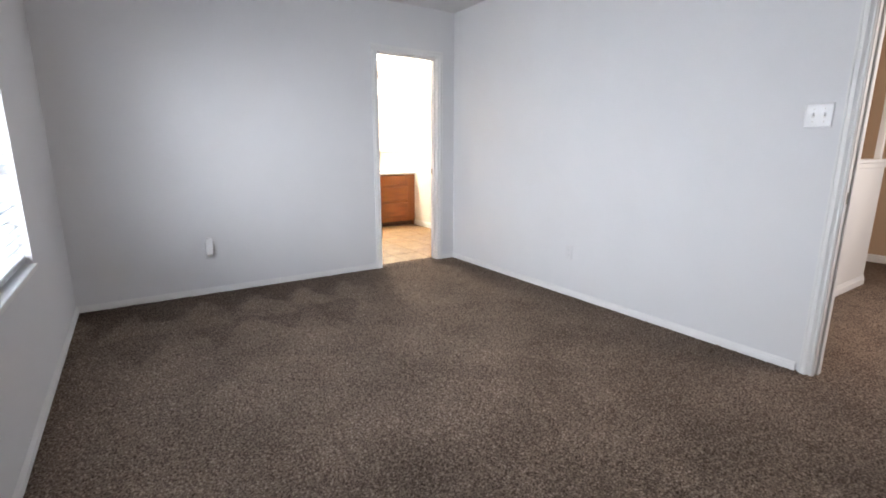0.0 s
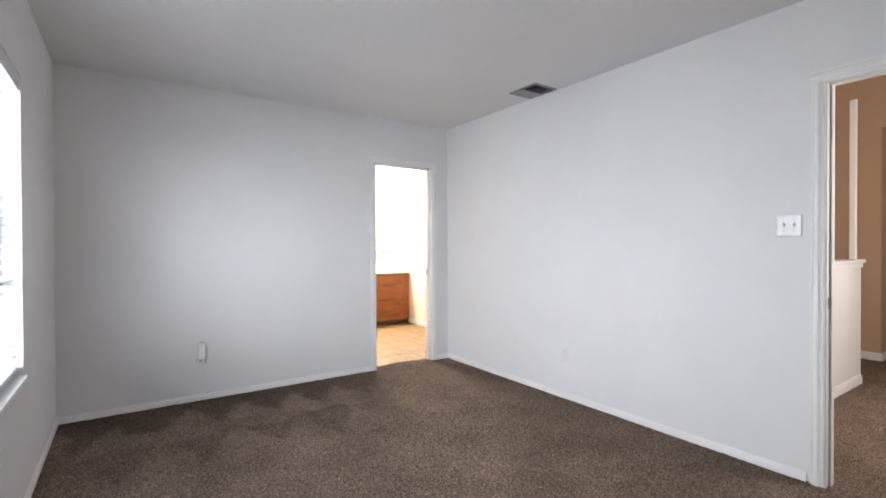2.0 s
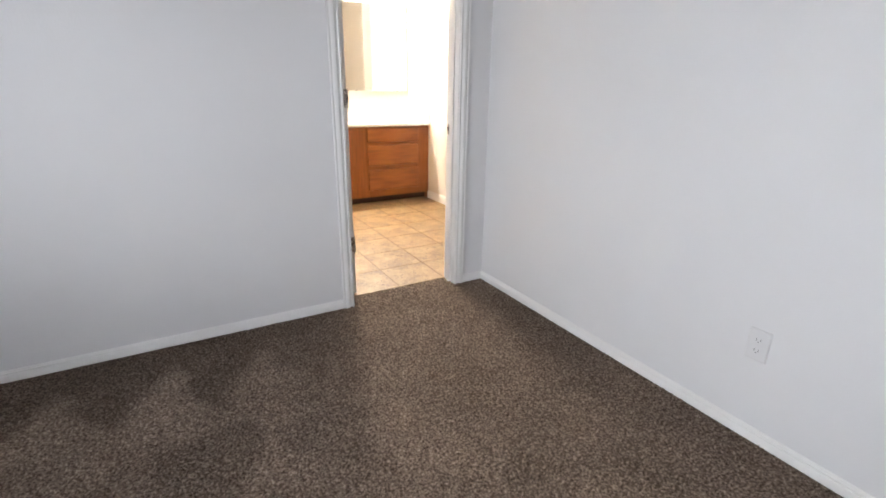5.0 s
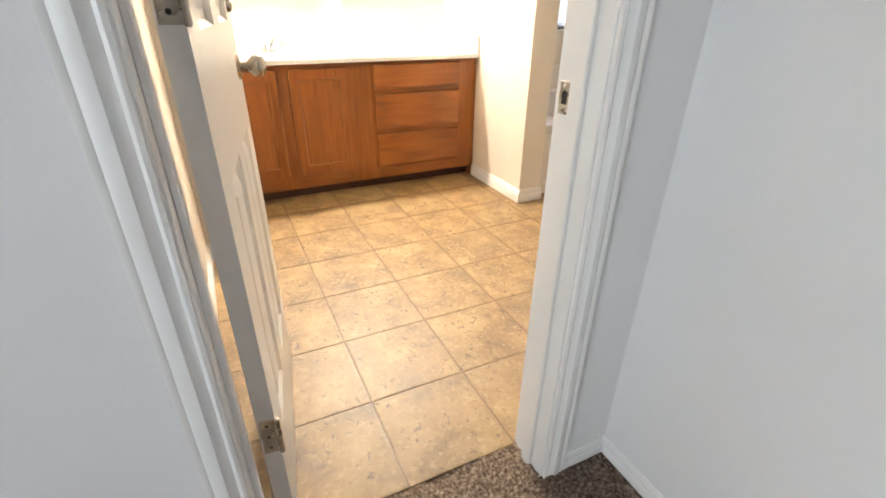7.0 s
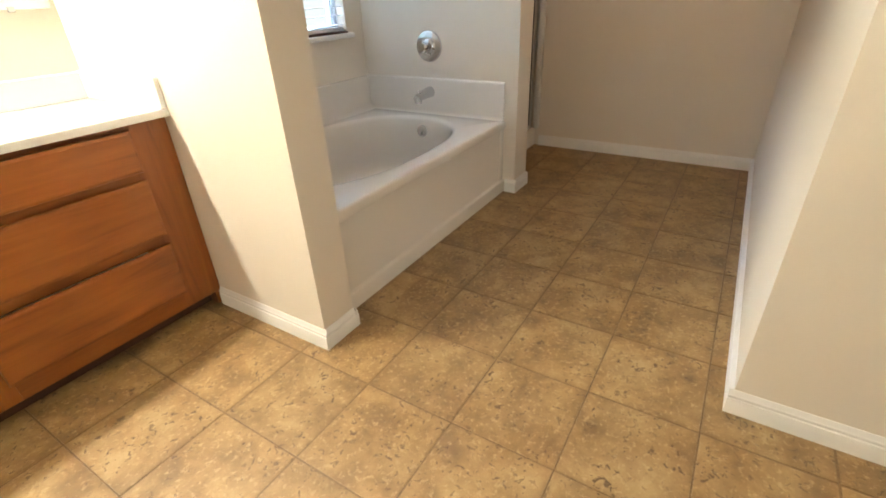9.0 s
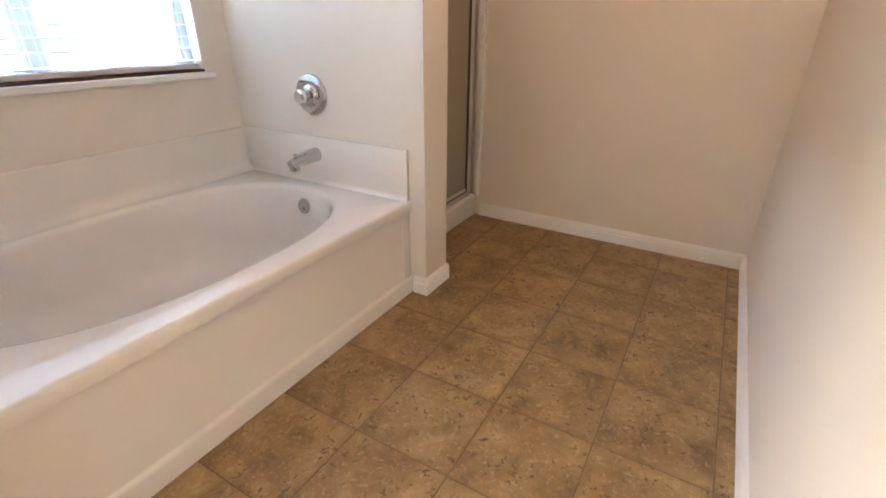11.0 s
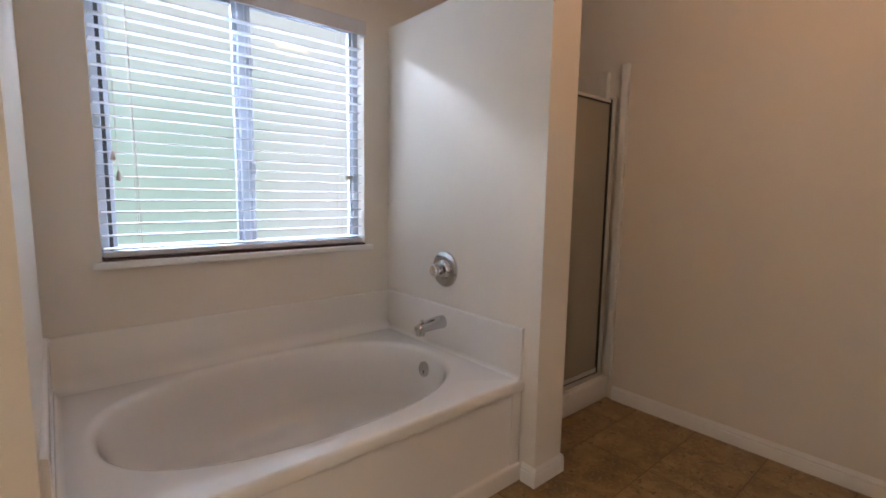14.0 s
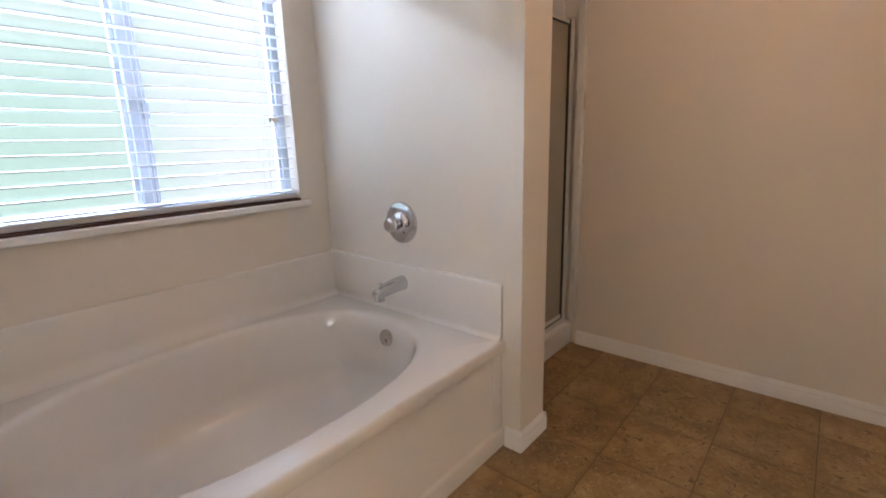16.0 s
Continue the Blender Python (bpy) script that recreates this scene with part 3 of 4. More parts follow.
# windows
def window(name, m, w, h, mid, label):
    """A sliding window, local x across, y outward, from its lower left corner."""
    t = tagged(thing(name, label, "window", at=m), kind="structure")
    f = 0.032
    for nm, a in (("frame_side", (0, f, 0, 0.06, 0, h)), ("frame_side", (w - f, w, 0, 0.06, 0, h)), ("frame_sill", (f, w - f, 0, 0.06, 0, f)), ("frame_head", (f, w - f, 0, 0.06, h - f, h))):
        part(nm, boxed(*a, bevel=0.003), ALUMINIUM, t)
    part("track_seal", boxed(f, f + 0.014, 0.01, 0.055, f, h - f), DARK, t)
    part("sash_stile", boxed(mid - 0.021, mid + 0.021, 0.006, 0.05, f, h - f, bevel=0.004), ALUMINIUM, t)
    for x0, x1, y in ((f + 0.014, mid - 0.021, 0.04), (mid + 0.021, w - f, 0.02)):
        s = 0.017
        for a in ((x0, x0 + s, y - 0.012, y + 0.012, f, h - f), (x1 - s, x1, y - 0.012, y + 0.012, f, h - f), (x0 + s, x1 - s, y - 0.012, y + 0.012, f, f + s), (x0 + s, x1 - s, y - 0.012, y + 0.012, h - f - s, h - f)):
            part("sash_rail", boxed(*a, bevel=0.002), ALUMINIUM, t)
        p = part("pane", boxed(x0 + s, x1 - s, y - 0.002, y + 0.002, f + s, h - f - s), CLEAR, t)
        p.visible_shadow = False
    for z in (h * 0.33, h * 0.74):
        part("sash_catch", boxed(mid + 0.020, mid + 0.040, -0.010, 0.006, z - 0.028, z + 0.028, bevel=0.004), ALUMINIUM, t)
    part("sash_latch", boxed(w - f - 0.045, w - f - 0.005, -0.012, 0.004, h * 0.31 - 0.012, h * 0.31 + 0.012, bevel=0.004), NICKEL, t)
    return t


window("window_1", pose(1.15, 2.775, 0.925), 1.165, 1.16, 0.575, "aluminium sliding window with obscure glass")
window("window_2", pose(-3.375, -2.75, 0.62, 0, 0, 90), 1.55, 1.42, 0.775, "aluminium sliding window in the bedroom wall")
structure("window_sill_bath", boxed(1.118, 2.352, 2.675, 2.775, 0.897, 0.9245, bevel=0.006), TRIM)
# dark brown strip across the gap between sill and blind rail
structure("trim_sill_strip", boxed(1.153, 2.312, 2.698, 2.774, 0.9247, 0.9345), TOE)
structure("window_sill_bedroom", boxed(-3.375, -3.285, -2.77, -1.185, 0.592, 0.6195, bevel=0.006), TRIM)
b = bmesh.new()
box(b, -5.0, 12.0, 5.0, 5.02, -0.6, 3.1)
structure("backdrop_garden", b, OUT_BATH)
b = bmesh.new()
box(b, -5.22, -5.2, -5.5, 1.5, -0.6, 3.4)
structure("backdrop_sky", b, OUT_BED)


# ---------------------------------------------------------------- blinds
def blind(m, w, h, tilt, label, pulls=True, wand=True):
    """A 50 mm slat blind: local x across, y outward through the window, z up from the bottom rail's foot."""
    t = thing("window_blind", label, "window blind", at=m)
    part("headrail", boxed(0.004, w - 0.004, 0.006, 0.050, h - 0.05, h - 0.004, bevel=0.002), SLAT, t)
    b = bmesh.new()
    box(b, -0.018, w + 0.018, -0.016, -0.006, h - 0.072, h, 0.003)
    for x in (-0.018, w + 0.006):
        box(b, x, x + 0.012, -0.0055, 0.030, h - 0.072, h, 0.003)
    part("valance", b, SLAT, t, "flat white valance board")
    part("bottom_rail", boxed(0, w, 0.004, 0.052, 0.0, 0.022, bevel=0.005), SLAT, t)
    b = bmesh.new()
    n = 6
    top = [b.verts.new((x, 0.025 * (2 * i / n - 1), 0.0012 + 0.0018 * (1 - (2 * i / n - 1) ** 2))) for x in (0, w) for i in range(n + 1)]
    bot = [b.verts.new((v.co.x, v.co.y, v.co.z - 0.0026)) for v in top]
    for i in range(n):
        b.faces.new((top[i], top[i + 1], top[n + 2 + i], top[n + 1 + i]))
        b.faces.new((bot[i], bot[n + 1 + i], bot[n + 2 + i], bot[i + 1]))
    for i in (0, n):
        b.faces.new((top[i], top[n + 1 + i], bot[n + 1 + i], bot[i]))
    for k in (0, n + 1):
        b.faces.new(top[k:k + n + 1] + bot[k:k + n + 1][::-1])
    mesh = finish("slat", b, SLAT, True)
    zs = [0.034] + [0.085 + 0.0463 * i for i in range(int((h - 0.150) / 0.0463))]
    for i, z in enumerate(zs):
        copies(mesh, "slat", t, [pose(random.uniform(-0.001, 0.001), 0.028, z, tilt + random.uniform(-1.2, 1.2), random.uniform(-0.12, 0.12), 0)])
    for x in (0.12, w / 2, w - 0.12):
        for y in (0.002, 0.054):
            part("ladder_cord", tube(bmesh.new(), [(x, y, 0.02), (x, y, h - 0.05)], 0.0009, 5), CORD, t)
    if pulls:
        for x, z in ((0.048, 0.41), (0.062, 0.335)):
            c = part("pull_cord", tube(bmesh.new(), [(x, -0.012, z), (x - 0.002, -0.010, (z + h) / 2), (x - 0.004, -0.006, h - 0.07)], 0.0010, 6), CORD, t)
            part("tassel", lathe(bmesh.new(), [(0, -0.036), (0.0085, -0.034), (0.009, -0.026), (0.006, -0.006), (0.003, 0.002), (0, 0.003)], pose(x, -0.012, z), 14), TASSEL, c, "small grey cord tassel", True)
    if wand:
        part("tilt_wand", tube(bmesh.new(), [(0.128, -0.013, 0.05), (0.112, -0.008, h - 0.06)], 0.0014, 8), CLEAR_ROD, t)
    return t


CLEAR_ROD = material("tilt_wand_plastic", (0.86, 0.87, 0.87), 0.15, vary=0.02)
blind(pose(1.158, 2.712, 0.937), 1.145, 1.148, 1, "white slat blind hanging open in the bathroom window")
blind(pose(-3.318, -2.742, 0.635, 0, 0, 90), 1.534, 1.40, 12, "white slat blind half closed in the bedroom window", wand=False)


# ---------------------------------------------------------------- bathroom door
def knob(parent, m):
    k = part("knob", lathe(bmesh.new(), [(0, 0.059), (0.006, 0.059), (0.0075, 0.0635), (0.011, 0.066), (0.0165, 0.065), (0.0225, 0.060), (0.0262, 0.052), (0.0268, 0.044), (0.0235, 0.034), (0.0145, 0.027), (0.0105, 0.022), (0.0105, 0.008), (0.0, 0.008)], m, 36), NICKEL, parent, "satin nickel door knob", True)
    part("rose", lathe(bmesh.new(), [(0.0, 0.0085), (0.016, 0.0085), (0.024, 0.0075), (0.030, 0.0045), (0.0325, 0.0)], m, 36), NICKEL, k, smooth=True)
    return k


def panel_door(m, w, h, label):
    """Six-panel door, local x from the hinge edge, y 0 to 0.035 thick, z up."""
    t = thing("panel_door", label, "door", at=m)
    th, st, mu = 0.035, 0.105, 0.085
    rails = [(0.225, 0.80), (1.035, 1.60), (1.70, h - 0.115)]
    pw = (w - 2 * st - mu) / 2
    cols = [(st, st + pw), (st + pw + mu, w - st)]
    holes = [(a, c, z0, z1) for a, c in cols for z0, z1 in rails]
    fr = wall("stile_frame", "x", 0, th, 0, w, 0.0, h, holes, [DOOR_PAINT, DOOR_PAINT])
    fr.parent = t
    fr.pop("kind", None)
    for a, c, z0, z1 in holes:
        b = bmesh.new()
        rings = []
        for y0, s in ((0.0, 1), (th, -1)):
            for inset, d in ((-0.0005, 0.0005), (0.010, 0.011), (0.026, 0.012), (0.046, 0.003)):
                y = y0 + s * d
                rings.append([b.verts.new(p) for p in ((a + inset, y, z0 + inset), (c - inset, y, z0 + inset), (c - inset, y, z1 - inset), (a + inset, y, z1 - inset))])
        for k in (0, 4):
            for r0, r1 in zip(rings[k:k + 4], rings[k + 1:k + 4]):
                for i in range(4):
                    b.faces.new((r0[i], r0[(i + 1) % 4], r1[(i + 1) % 4], r1[i]))
            b.faces.new(rings[k + 3])
        part("panel", b, DOOR_PAINT, t)
    knob(t, pose(w - 0.062, 0, 0.935, 90, 0, 0))
    knob(t, pose(w - 0.062, th, 0.935, -90, 0, 0))
    part("privacy_bolt", lathe(bmesh.new(), [(0, 0.012), (0.006, 0.0115), (0.0115, 0.009), (0.0135, 0.004), (0.014, 0.0)], pose(w - 0.058, 0, 1.065, 90, 0, 0), 24), NICKEL, t, "small round nickel bolt button", True)
    part("latch_plate", boxed(w - 0.0005, w + 0.0015, 0.006, 0.029, 0.907, 0.963, bevel=0.0005, seg=1), NICKEL, t)
    for z in (0.30, 1.09, 1.84):
        hg = part("hinge", boxed(-0.0022, 0.0, 0.002, 0.031, z - 0.045, z + 0.045, bevel=0.0008, seg=1), NICKEL, t, "worn painted hinge leaf")
        part("hinge_barrel", lathe(bmesh.new(), [(0, 0.048), (0.004, 0.047), (0.0055, 0.044), (0.0055, -0.044), (0.004, -0.047), (0, -0.048)], pose(-0.004, -0.003, z), 14), NICKEL, hg, smooth=True)
        for dz in (-0.03, 0.0, 0.03):
            part("screw", lathe(bmesh.new(), [(0.0, 0.0010), (0.0032, 0.0008), (0.004, 0)], pose(-0.0022, 0.017, z + dz, 0, -90, 0), 10), DARK, hg, smooth=True)
    return t


panel_door(pose(-0.802, 0.128, 0.012, 0, 0, 82), 0.645, 2.02, "white six-panel door standing open into the bathroom")


# ---------------------------------------------------------------- vanity
def recessed_front(x0, x1, z0, z1, y, mat_frame, parent):
    """A framed cabinet door with a flat recessed panel, its face at y."""
    d = part("door", wall_bm("x", y, y + 0.0295, x0, x1, z0, z1, [(x0 + 0.05, x1 - 0.05, z0 + 0.055, z1 - 0.055)]), mat_frame, parent)
    b = bmesh.new()
    a0, a1, c0, c1 = x0 + 0.05, x1 - 0.05, z0 + 0.055, z1 - 0.055
    rings = [[b.verts.new(p) for p in ((a0 + i, yy, c0 + i), (a1 - i, yy, c0 + i), (a1 - i, yy, c1 - i), (a0 + i, yy, c1 - i))] for i, yy in ((0, y + 0.0012), (0.005, y + 0.003), (0.008, y + 0.0115), (0.010, y + 0.0117))]
    for r0, r1 in zip(rings, rings[1:]):
        for i in range(4):
            b.faces.new((r0[i], r0[(i + 1) % 4], r1[(i + 1) % 4], r1[i]))
    b.faces.new(rings[-1])
    part("door_panel", b, OAK_V, d)
    return d


def wall_bm(axis, c0, c1, u0, u1, z0, z1, holes, bevel=0.003):
    """A slab with one rectangular opening, its outer front edges eased."""
    (h0, h1, k0, k1), b = holes[0], bmesh.new()
    o = bevel
    ring = [
        [(u0 + 0.016, c1, z0 + 0.016), (u1 - 0.016, c1, z0 + 0.016), (u1 - 0.016, c1, z1 - 0.016), (u0 + 0.016, c1, z1 - 0.016)],
        [(u0, c0 + 0.012, z0), (u1, c0 + 0.012, z0), (u1, c0 + 0.012, z1), (u0, c0 + 0.012, z1)],
        [(u0 + o, c0, z0 + o), (u1 - o, c0, z0 + o), (u1 - o, c0, z1 - o), (u0 + o, c0, z1 - o)],
        [(h0, c0, k0), (h1, c0, k0), (h1, c0, k1), (h0, c0, k1)],
        [(h0, c1, k0), (h1, c1, k0), (h1, c1, k1), (h0, c1, k1)],
    ]
    rv = [[b.verts.new(p) for p in r] for r in ring]
    for r0, r1 in zip(rv, rv[1:] + rv[:1]):
        for i in range(4):
            b.faces.new((r0[i], r0[(i + 1) % 4], r1[(i + 1) % 4], r1[i]))
    return b


VF = 2.22
vanity = thing("vanity_cabinet", "orange-brown oak vanity cabinet with two doors and three drawers", "bathroom vanity", at=Matrix())
part("side_panel", boxed(-0.829, -0.812, VF + 0.019, 2.709, 0.0, 0.789), OAK_V, vanity)
part("side_panel", boxed(0.788, 0.805, VF + 0.019, 2.709, 0.0, 0.789), OAK_V, vanity)
part("bottom_shelf", boxed(-0.812, 0.788, VF + 0.0805, 2.70, 0.10, 0.118), OAK_H, vanity)
for x0, x1 in ((-0.829, -0.765), (-0.470, -0.385), (-0.07, 0.11), (0.658, 0.805)):
    part("frame_stile", boxed(x0, x1, VF, VF + 0.019, 0.068, 0.789, bevel=0.0012, seg=1), OAK_V, vanity)
for x0, x1, z0, z1 in ((-0.765, -0.470, 0.745, 0.789), (-0.765, -0.470, 0.068, 0.17), (-0.385, -0.07, 0.745, 0.789), (-0.385, -0.07, 0.068, 0.17), (0.11, 0.658, 0.76, 0.789), (0.11, 0.658, 0.595, 0.64), (0.11, 0.658, 0.352, 0.40), (0.11, 0.658, 0.068, 0.15)):
    part("frame_rail", boxed(x0, x1, VF + 0.0008, VF + 0.019, z0, z1), OAK_H, vanity)
part("toe_kick", boxed(-0.812, 0.788, VF + 0.065, VF + 0.08, 0.0, 0.118), TOE, vanity, "dark recessed toe kick")
for x0, x1 in ((-0.778, -0.457), (-0.397, -0.058)):
    recessed_front(x0, x1, 0.155, 0.762, VF - 0.030, OAK_V, vanity)
for z0, z1 in ((0.630, 0.772), (0.393, 0.603), (0.143, 0.357)):
    b = bmesh.new()
    rings = [[b.verts.new(p) for p in ((0.096 + i, y, z0 + i), (0.670 - i, y, z0 + i), (0.670 - i, y, z1 - i), (0.096 + i, y, z1 - i))] for i, y in ((0.016, VF - 0.0005), (0, VF - 0.018), (0.003, VF - 0.027), (0.012, VF - 0.030))]
    for r0, r1 in zip(rings, rings[1:]):
        for i in range(4):
            b.faces.new((r0[i], r0[(i + 1) % 4], r1[(i + 1) % 4], r1[i]))
    b.faces.new(rings[-1]), b.faces.new(rings[0])
    part("drawer_front", b, OAK_H, vanity)


def basin_sheet(b, x0, x1, y0, y1, z, cx, cy, ax, ay, power, rings, outer, n=96):
    """A flat deck in a rectangle with an oval bowl: rings are (scale, drop, shift along x); outer are (inset, drop) rings of the rim."""
    ang = [2 * math.pi * i / n for i in range(n)]
    ang += [math.atan2(y - cy, x - cx) % (2 * math.pi) for x in (x0, x1) for y in (y0, y1)]
    ang = sorted(ang)

    def edge(t, inset):
        c, s = math.cos(t), math.sin(t)
        k = []
        if abs(c) > 1e-9:
            k.append(((x1 - inset if c > 0 else x0 + inset) - cx) / c)
        if abs(s) > 1e-9:
            k.append(((y1 - inset if s > 0 else y0 + inset) - cy) / s)
        k = min(k)
        return cx + c * k, cy + s * k

    def oval(t, scale, shift):
        c, s = math.cos(t), math.sin(t)
        r = scale / (abs(c / ax) ** power + abs(s / ay) ** power) ** (1 / power)
        return cx + shift + c * r, cy + s * r
    rows = []
    for inset, drop in outer:
        rows.append([b.verts.new((*edge(t, inset), z - drop)) for t in ang])
    for scale, drop, shift in rings:
        rows.append([b.verts.new((*oval(t, scale, shift), z - drop)) for t in ang])
    m = len(ang)
    for r0, r1 in zip(rows, rows[1:]):
        for i in range(m):
            b.faces.new((r0[i], r0[(i + 1) % m], r1[(i + 1) % m], r1[i]))
    b.faces.new(rows[-1])
    return b


counter = thing("vanity_countertop", "white cultured marble vanity top with moulded oval sink", "countertop", at=Matrix())
b = basin_sheet(bmesh.new(), -0.829, 0.805, 2.185, 2.709, 0.816, -0.40, 2.42, 0.235, 0.165, 2.1,
                [(1.06, 0, 0), (1.02, 0.002, 0), (0.98, 0.012, 0), (0.90, 0.06, 0), (0.75, 0.105, 0), (0.45, 0.128, 0), (0.12, 0.134, 0)],
                [(0.0, 0.027), (0.0, 0.008), (0.003, 0.002), (0.008, 0.0)])
part("sink_top", b, MARBLE, counter, smooth=True)
part("back_splash", boxed(-0.8125, 0.7885, 2.690, 2.7095, 0.8165, 0.912, bevel=0.003), MARBLE, counter)
part("side_splash", boxed(-0.8295, -0.813, 2.190, 2.7095, 0.8165, 0.915, bevel=0.003), MARBLE, counter)
part("side_splash", boxed(0.789, 0.8055, 2.190, 2.7095, 0.8165, 0.915, bevel=0.003), MARBLE, counter)
part("drain", lathe(bmesh.new(), [(0, 0.003), (0.014, 0.003), (0.022, 0.0015), (0.024, 0)], pose(-0.40, 2.42, 0.6825), 24), CHROME, counter, smooth=True)

faucet = thing("sink_faucet", "chrome two-handle faucet on a white vanity top", "faucet", at=pose(-0.40, 2.615, 0.8165))
b = boxed(-0.078, 0.078, -0.024, 0.024, 0, 0.014, bevel=0.009, seg=3)
part("base_plate", b, CHROME, faucet, smooth=True)
part("spout", tube(bmesh.new(), [(0, 0.004, 0.012), (0, 0.002, 0.040), (0, -0.016, 0.062), (0, -0.05, 0.070), (0, -0.09, 0.062), (0, -0.104, 0.048)], 0.013, 16, [0.019, 0.018, 0.0165, 0.014, 0.012, 0.0115]), CHROME, faucet, smooth=True)
for x in (-0.052, 0.052):
    hd = part("handle_stem", lathe(bmesh.new(), [(0.018, 0.013), (0.016, 0.022), (0.010, 0.028), (0.0, 0.028)], pose(x, 0, 0), 20), CHROME, faucet, smooth=True)
    part("handle", lathe(bmesh.new(), [(0, 0.060), (0.012, 0.059), (0.0185, 0.052), (0.0195, 0.042), (0.014, 0.031), (0.009, 0.0285)], pose(x, 0, 0), 10), CHROME, hd)


def wall_mirror(x0, x1):
    t = thing("wall_mirror", "plain frameless mirror clipped to the wall over the vanity", "mirror", "mirrors over the vanity", Matrix())
    part("mirror_glass", boxed(x0, x1, 2.702, 2.7085, 1.125, 1.98, bevel=0.002, seg=1), MIRROR, t)
    for x in (x0 + 0.12, x1 - 0.12):
        part("mirror_clip", boxed(x - 0.010, x + 0.010, 2.6985, 2.7095, 1.117, 1.134, bevel=0.002), CHROME, t)


wall_mirror(-0.72, -0.045)
wall_mirror(0.068, 0.79)

bar = thing("vanity_light_bar", "chrome light bar with four lit globe bulbs", "wall lamp", at=pose(-0.02, 2.71, 2.15))
part("bar_plate", boxed(-0.31, 0.31, -0.045, -0.0005, -0.055, 0.055, bevel=0.008), CHROME, bar)
for x in (-0.225, -0.075, 0.075, 0.225):
    so = part("socket", lathe(bmesh.new(), [(0.026, 0.0), (0.026, 0.012), (0.019, 0.022), (0.0, 0.022)], pose(x, -0.0455, 0, 90, 0, 0), 20), CHROME, bar, smooth=True)
    part("globe_bulb", lathe(bmesh.new(), [(0.016, 0.0225), (0.022, 0.032), (0.040, 0.050), (0.0475, 0.072), (0.044, 0.094), (0.030, 0.112), (0.0, 0.1195)], pose(x, -0.0455, 0, 90, 0, 0), 24), GLOBE, so, "lit frosted globe", True)


dome = thing("ceiling_dome_light", "round frosted glass flush ceiling light, lit", "ceiling lamp", at=pose(2.72, 0.98, H))
part("canopy", lathe(bmesh.new(), [(0.150, -0.0005), (0.152, -0.012), (0.146, -0.020), (0.0, -0.020)], Matrix(), 40), NICKEL, dome, smooth=True)
part("dome_glass", lathe(bmesh.new(), [(0.138, -0.0205), (0.134, -0.045), (0.112, -0.072), (0.066, -0.090), (0.0, -0.096)], Matrix(), 40), DOME_GLASS, dome, "lit frosted dome", True)


# ---------------------------------------------------------------- bathtub
RIM = 0.445
tub = thing("bathtub", "white acrylic garden tub with oval basin built into an alcove", "bathtub", at=Matrix())
b = basin_sheet(bmesh.new(), 0.960, 2.468, 1.688, 2.708, RIM, 1.712, 2.205, 0.655, 0.418, 2.35,
                [(1.035, 0.0, 0), (1.012, 0.0025, 0), (0.992, 0.010, 0), (0.978, 0.024, 0.001), (0.955, 0.09, 0.006), (0.925, 0.17, 0.015), (0.885, 0.25, 0.03), (0.83, 0.305, 0.045), (0.74, 0.335, 0.06), (0.58, 0.346, 0.07), (0.30, 0.350, 0.075), (0.08, 0.352, 0.08)],
                [(0.010, 0.052), (0.002, 0.048), (0.0, 0.042), (0.0, 0.013), (0.0025, 0.006), (0.007, 0.0018), (0.014, 0.0)], 128)
part("basin", b, ACRYLIC, tub, smooth=True)
b = bmesh.new()
extrude(b, [(1.720, 0.0), (1.691, 0.0), (1.690, 0.066), (1.6915, 0.073), (1.696, 0.078), (1.701, 0.081), (1.7035, 0.088), (1.7035, RIM - 0.050), (1.720, RIM - 0.050)], (0.962, 0, 0), (0, 1, 0), (0, 0, 1), (1, 0, 0), 1.504)
box(b, 2.408, 2.4655, 1.6985, 1.712, 0.075, RIM - 0.0505, 0.005, 3)
part("apron", b, ACRYLIC, tub, smooth=True)


def splash(o, u, d, length, top, cove):
    """An upstand that sweeps out of the deck in a cove and ends in a rounded top; u points into the tub."""
    h = top - RIM
    prof = [(0, 0.0005), (0.016 + cove, 0.0005)]
    prof += [(0.015 + cove * (1 - math.sin(a)), 0.001 + cove * (1 - math.cos(a))) for a in [math.pi / 2 * k / 9 for k in range(10)]]
    prof += [(0.015, h - 0.010), (0.012, h - 0.003), (0.007, h), (0, h)]
    part("splash_wall", extrude(bmesh.new(), prof, o, u, (0, 0, 1), d, length), ACRYLIC, tub, smooth=True)


splash((2.4695, 1.700, RIM), (-1, 0, 0), (0, 1, 0), 1.009, 0.660, 0.018)
splash((0.9585, 1.700, RIM), (1, 0, 0), (0, 1, 0), 1.009, 0.660, 0.018)
splash((0.959, 2.7095, RIM), (0, -1, 0), (1, 0, 0), 1.510, 0.655, 0.050)
ovf = part("overflow_plate", lathe(bmesh.new(), [(0, 0.007), (0.030, 0.0065), (0.036, 0.004), (0.0375, -0.004)], pose(2.343, 2.206, 0.360, 0, -78, 0), 32), CHROME, tub, "round chrome overflow plate", True)
part("trip_lever", tube(bmesh.new(), [(2.335, 2.206, 0.356), (2.325, 2.206, 0.349), (2.321, 2.206, 0.337)], 0.0035, 10), CHROME, ovf, smooth=True)
part("tub_drain", lathe(bmesh.new(), [(0, 0.006), (0.018, 0.005), (0.030, 0.002), (0.034, 0)], pose(2.05, 2.205, RIM - 0.3515), 28), CHROME, tub, smooth=True)

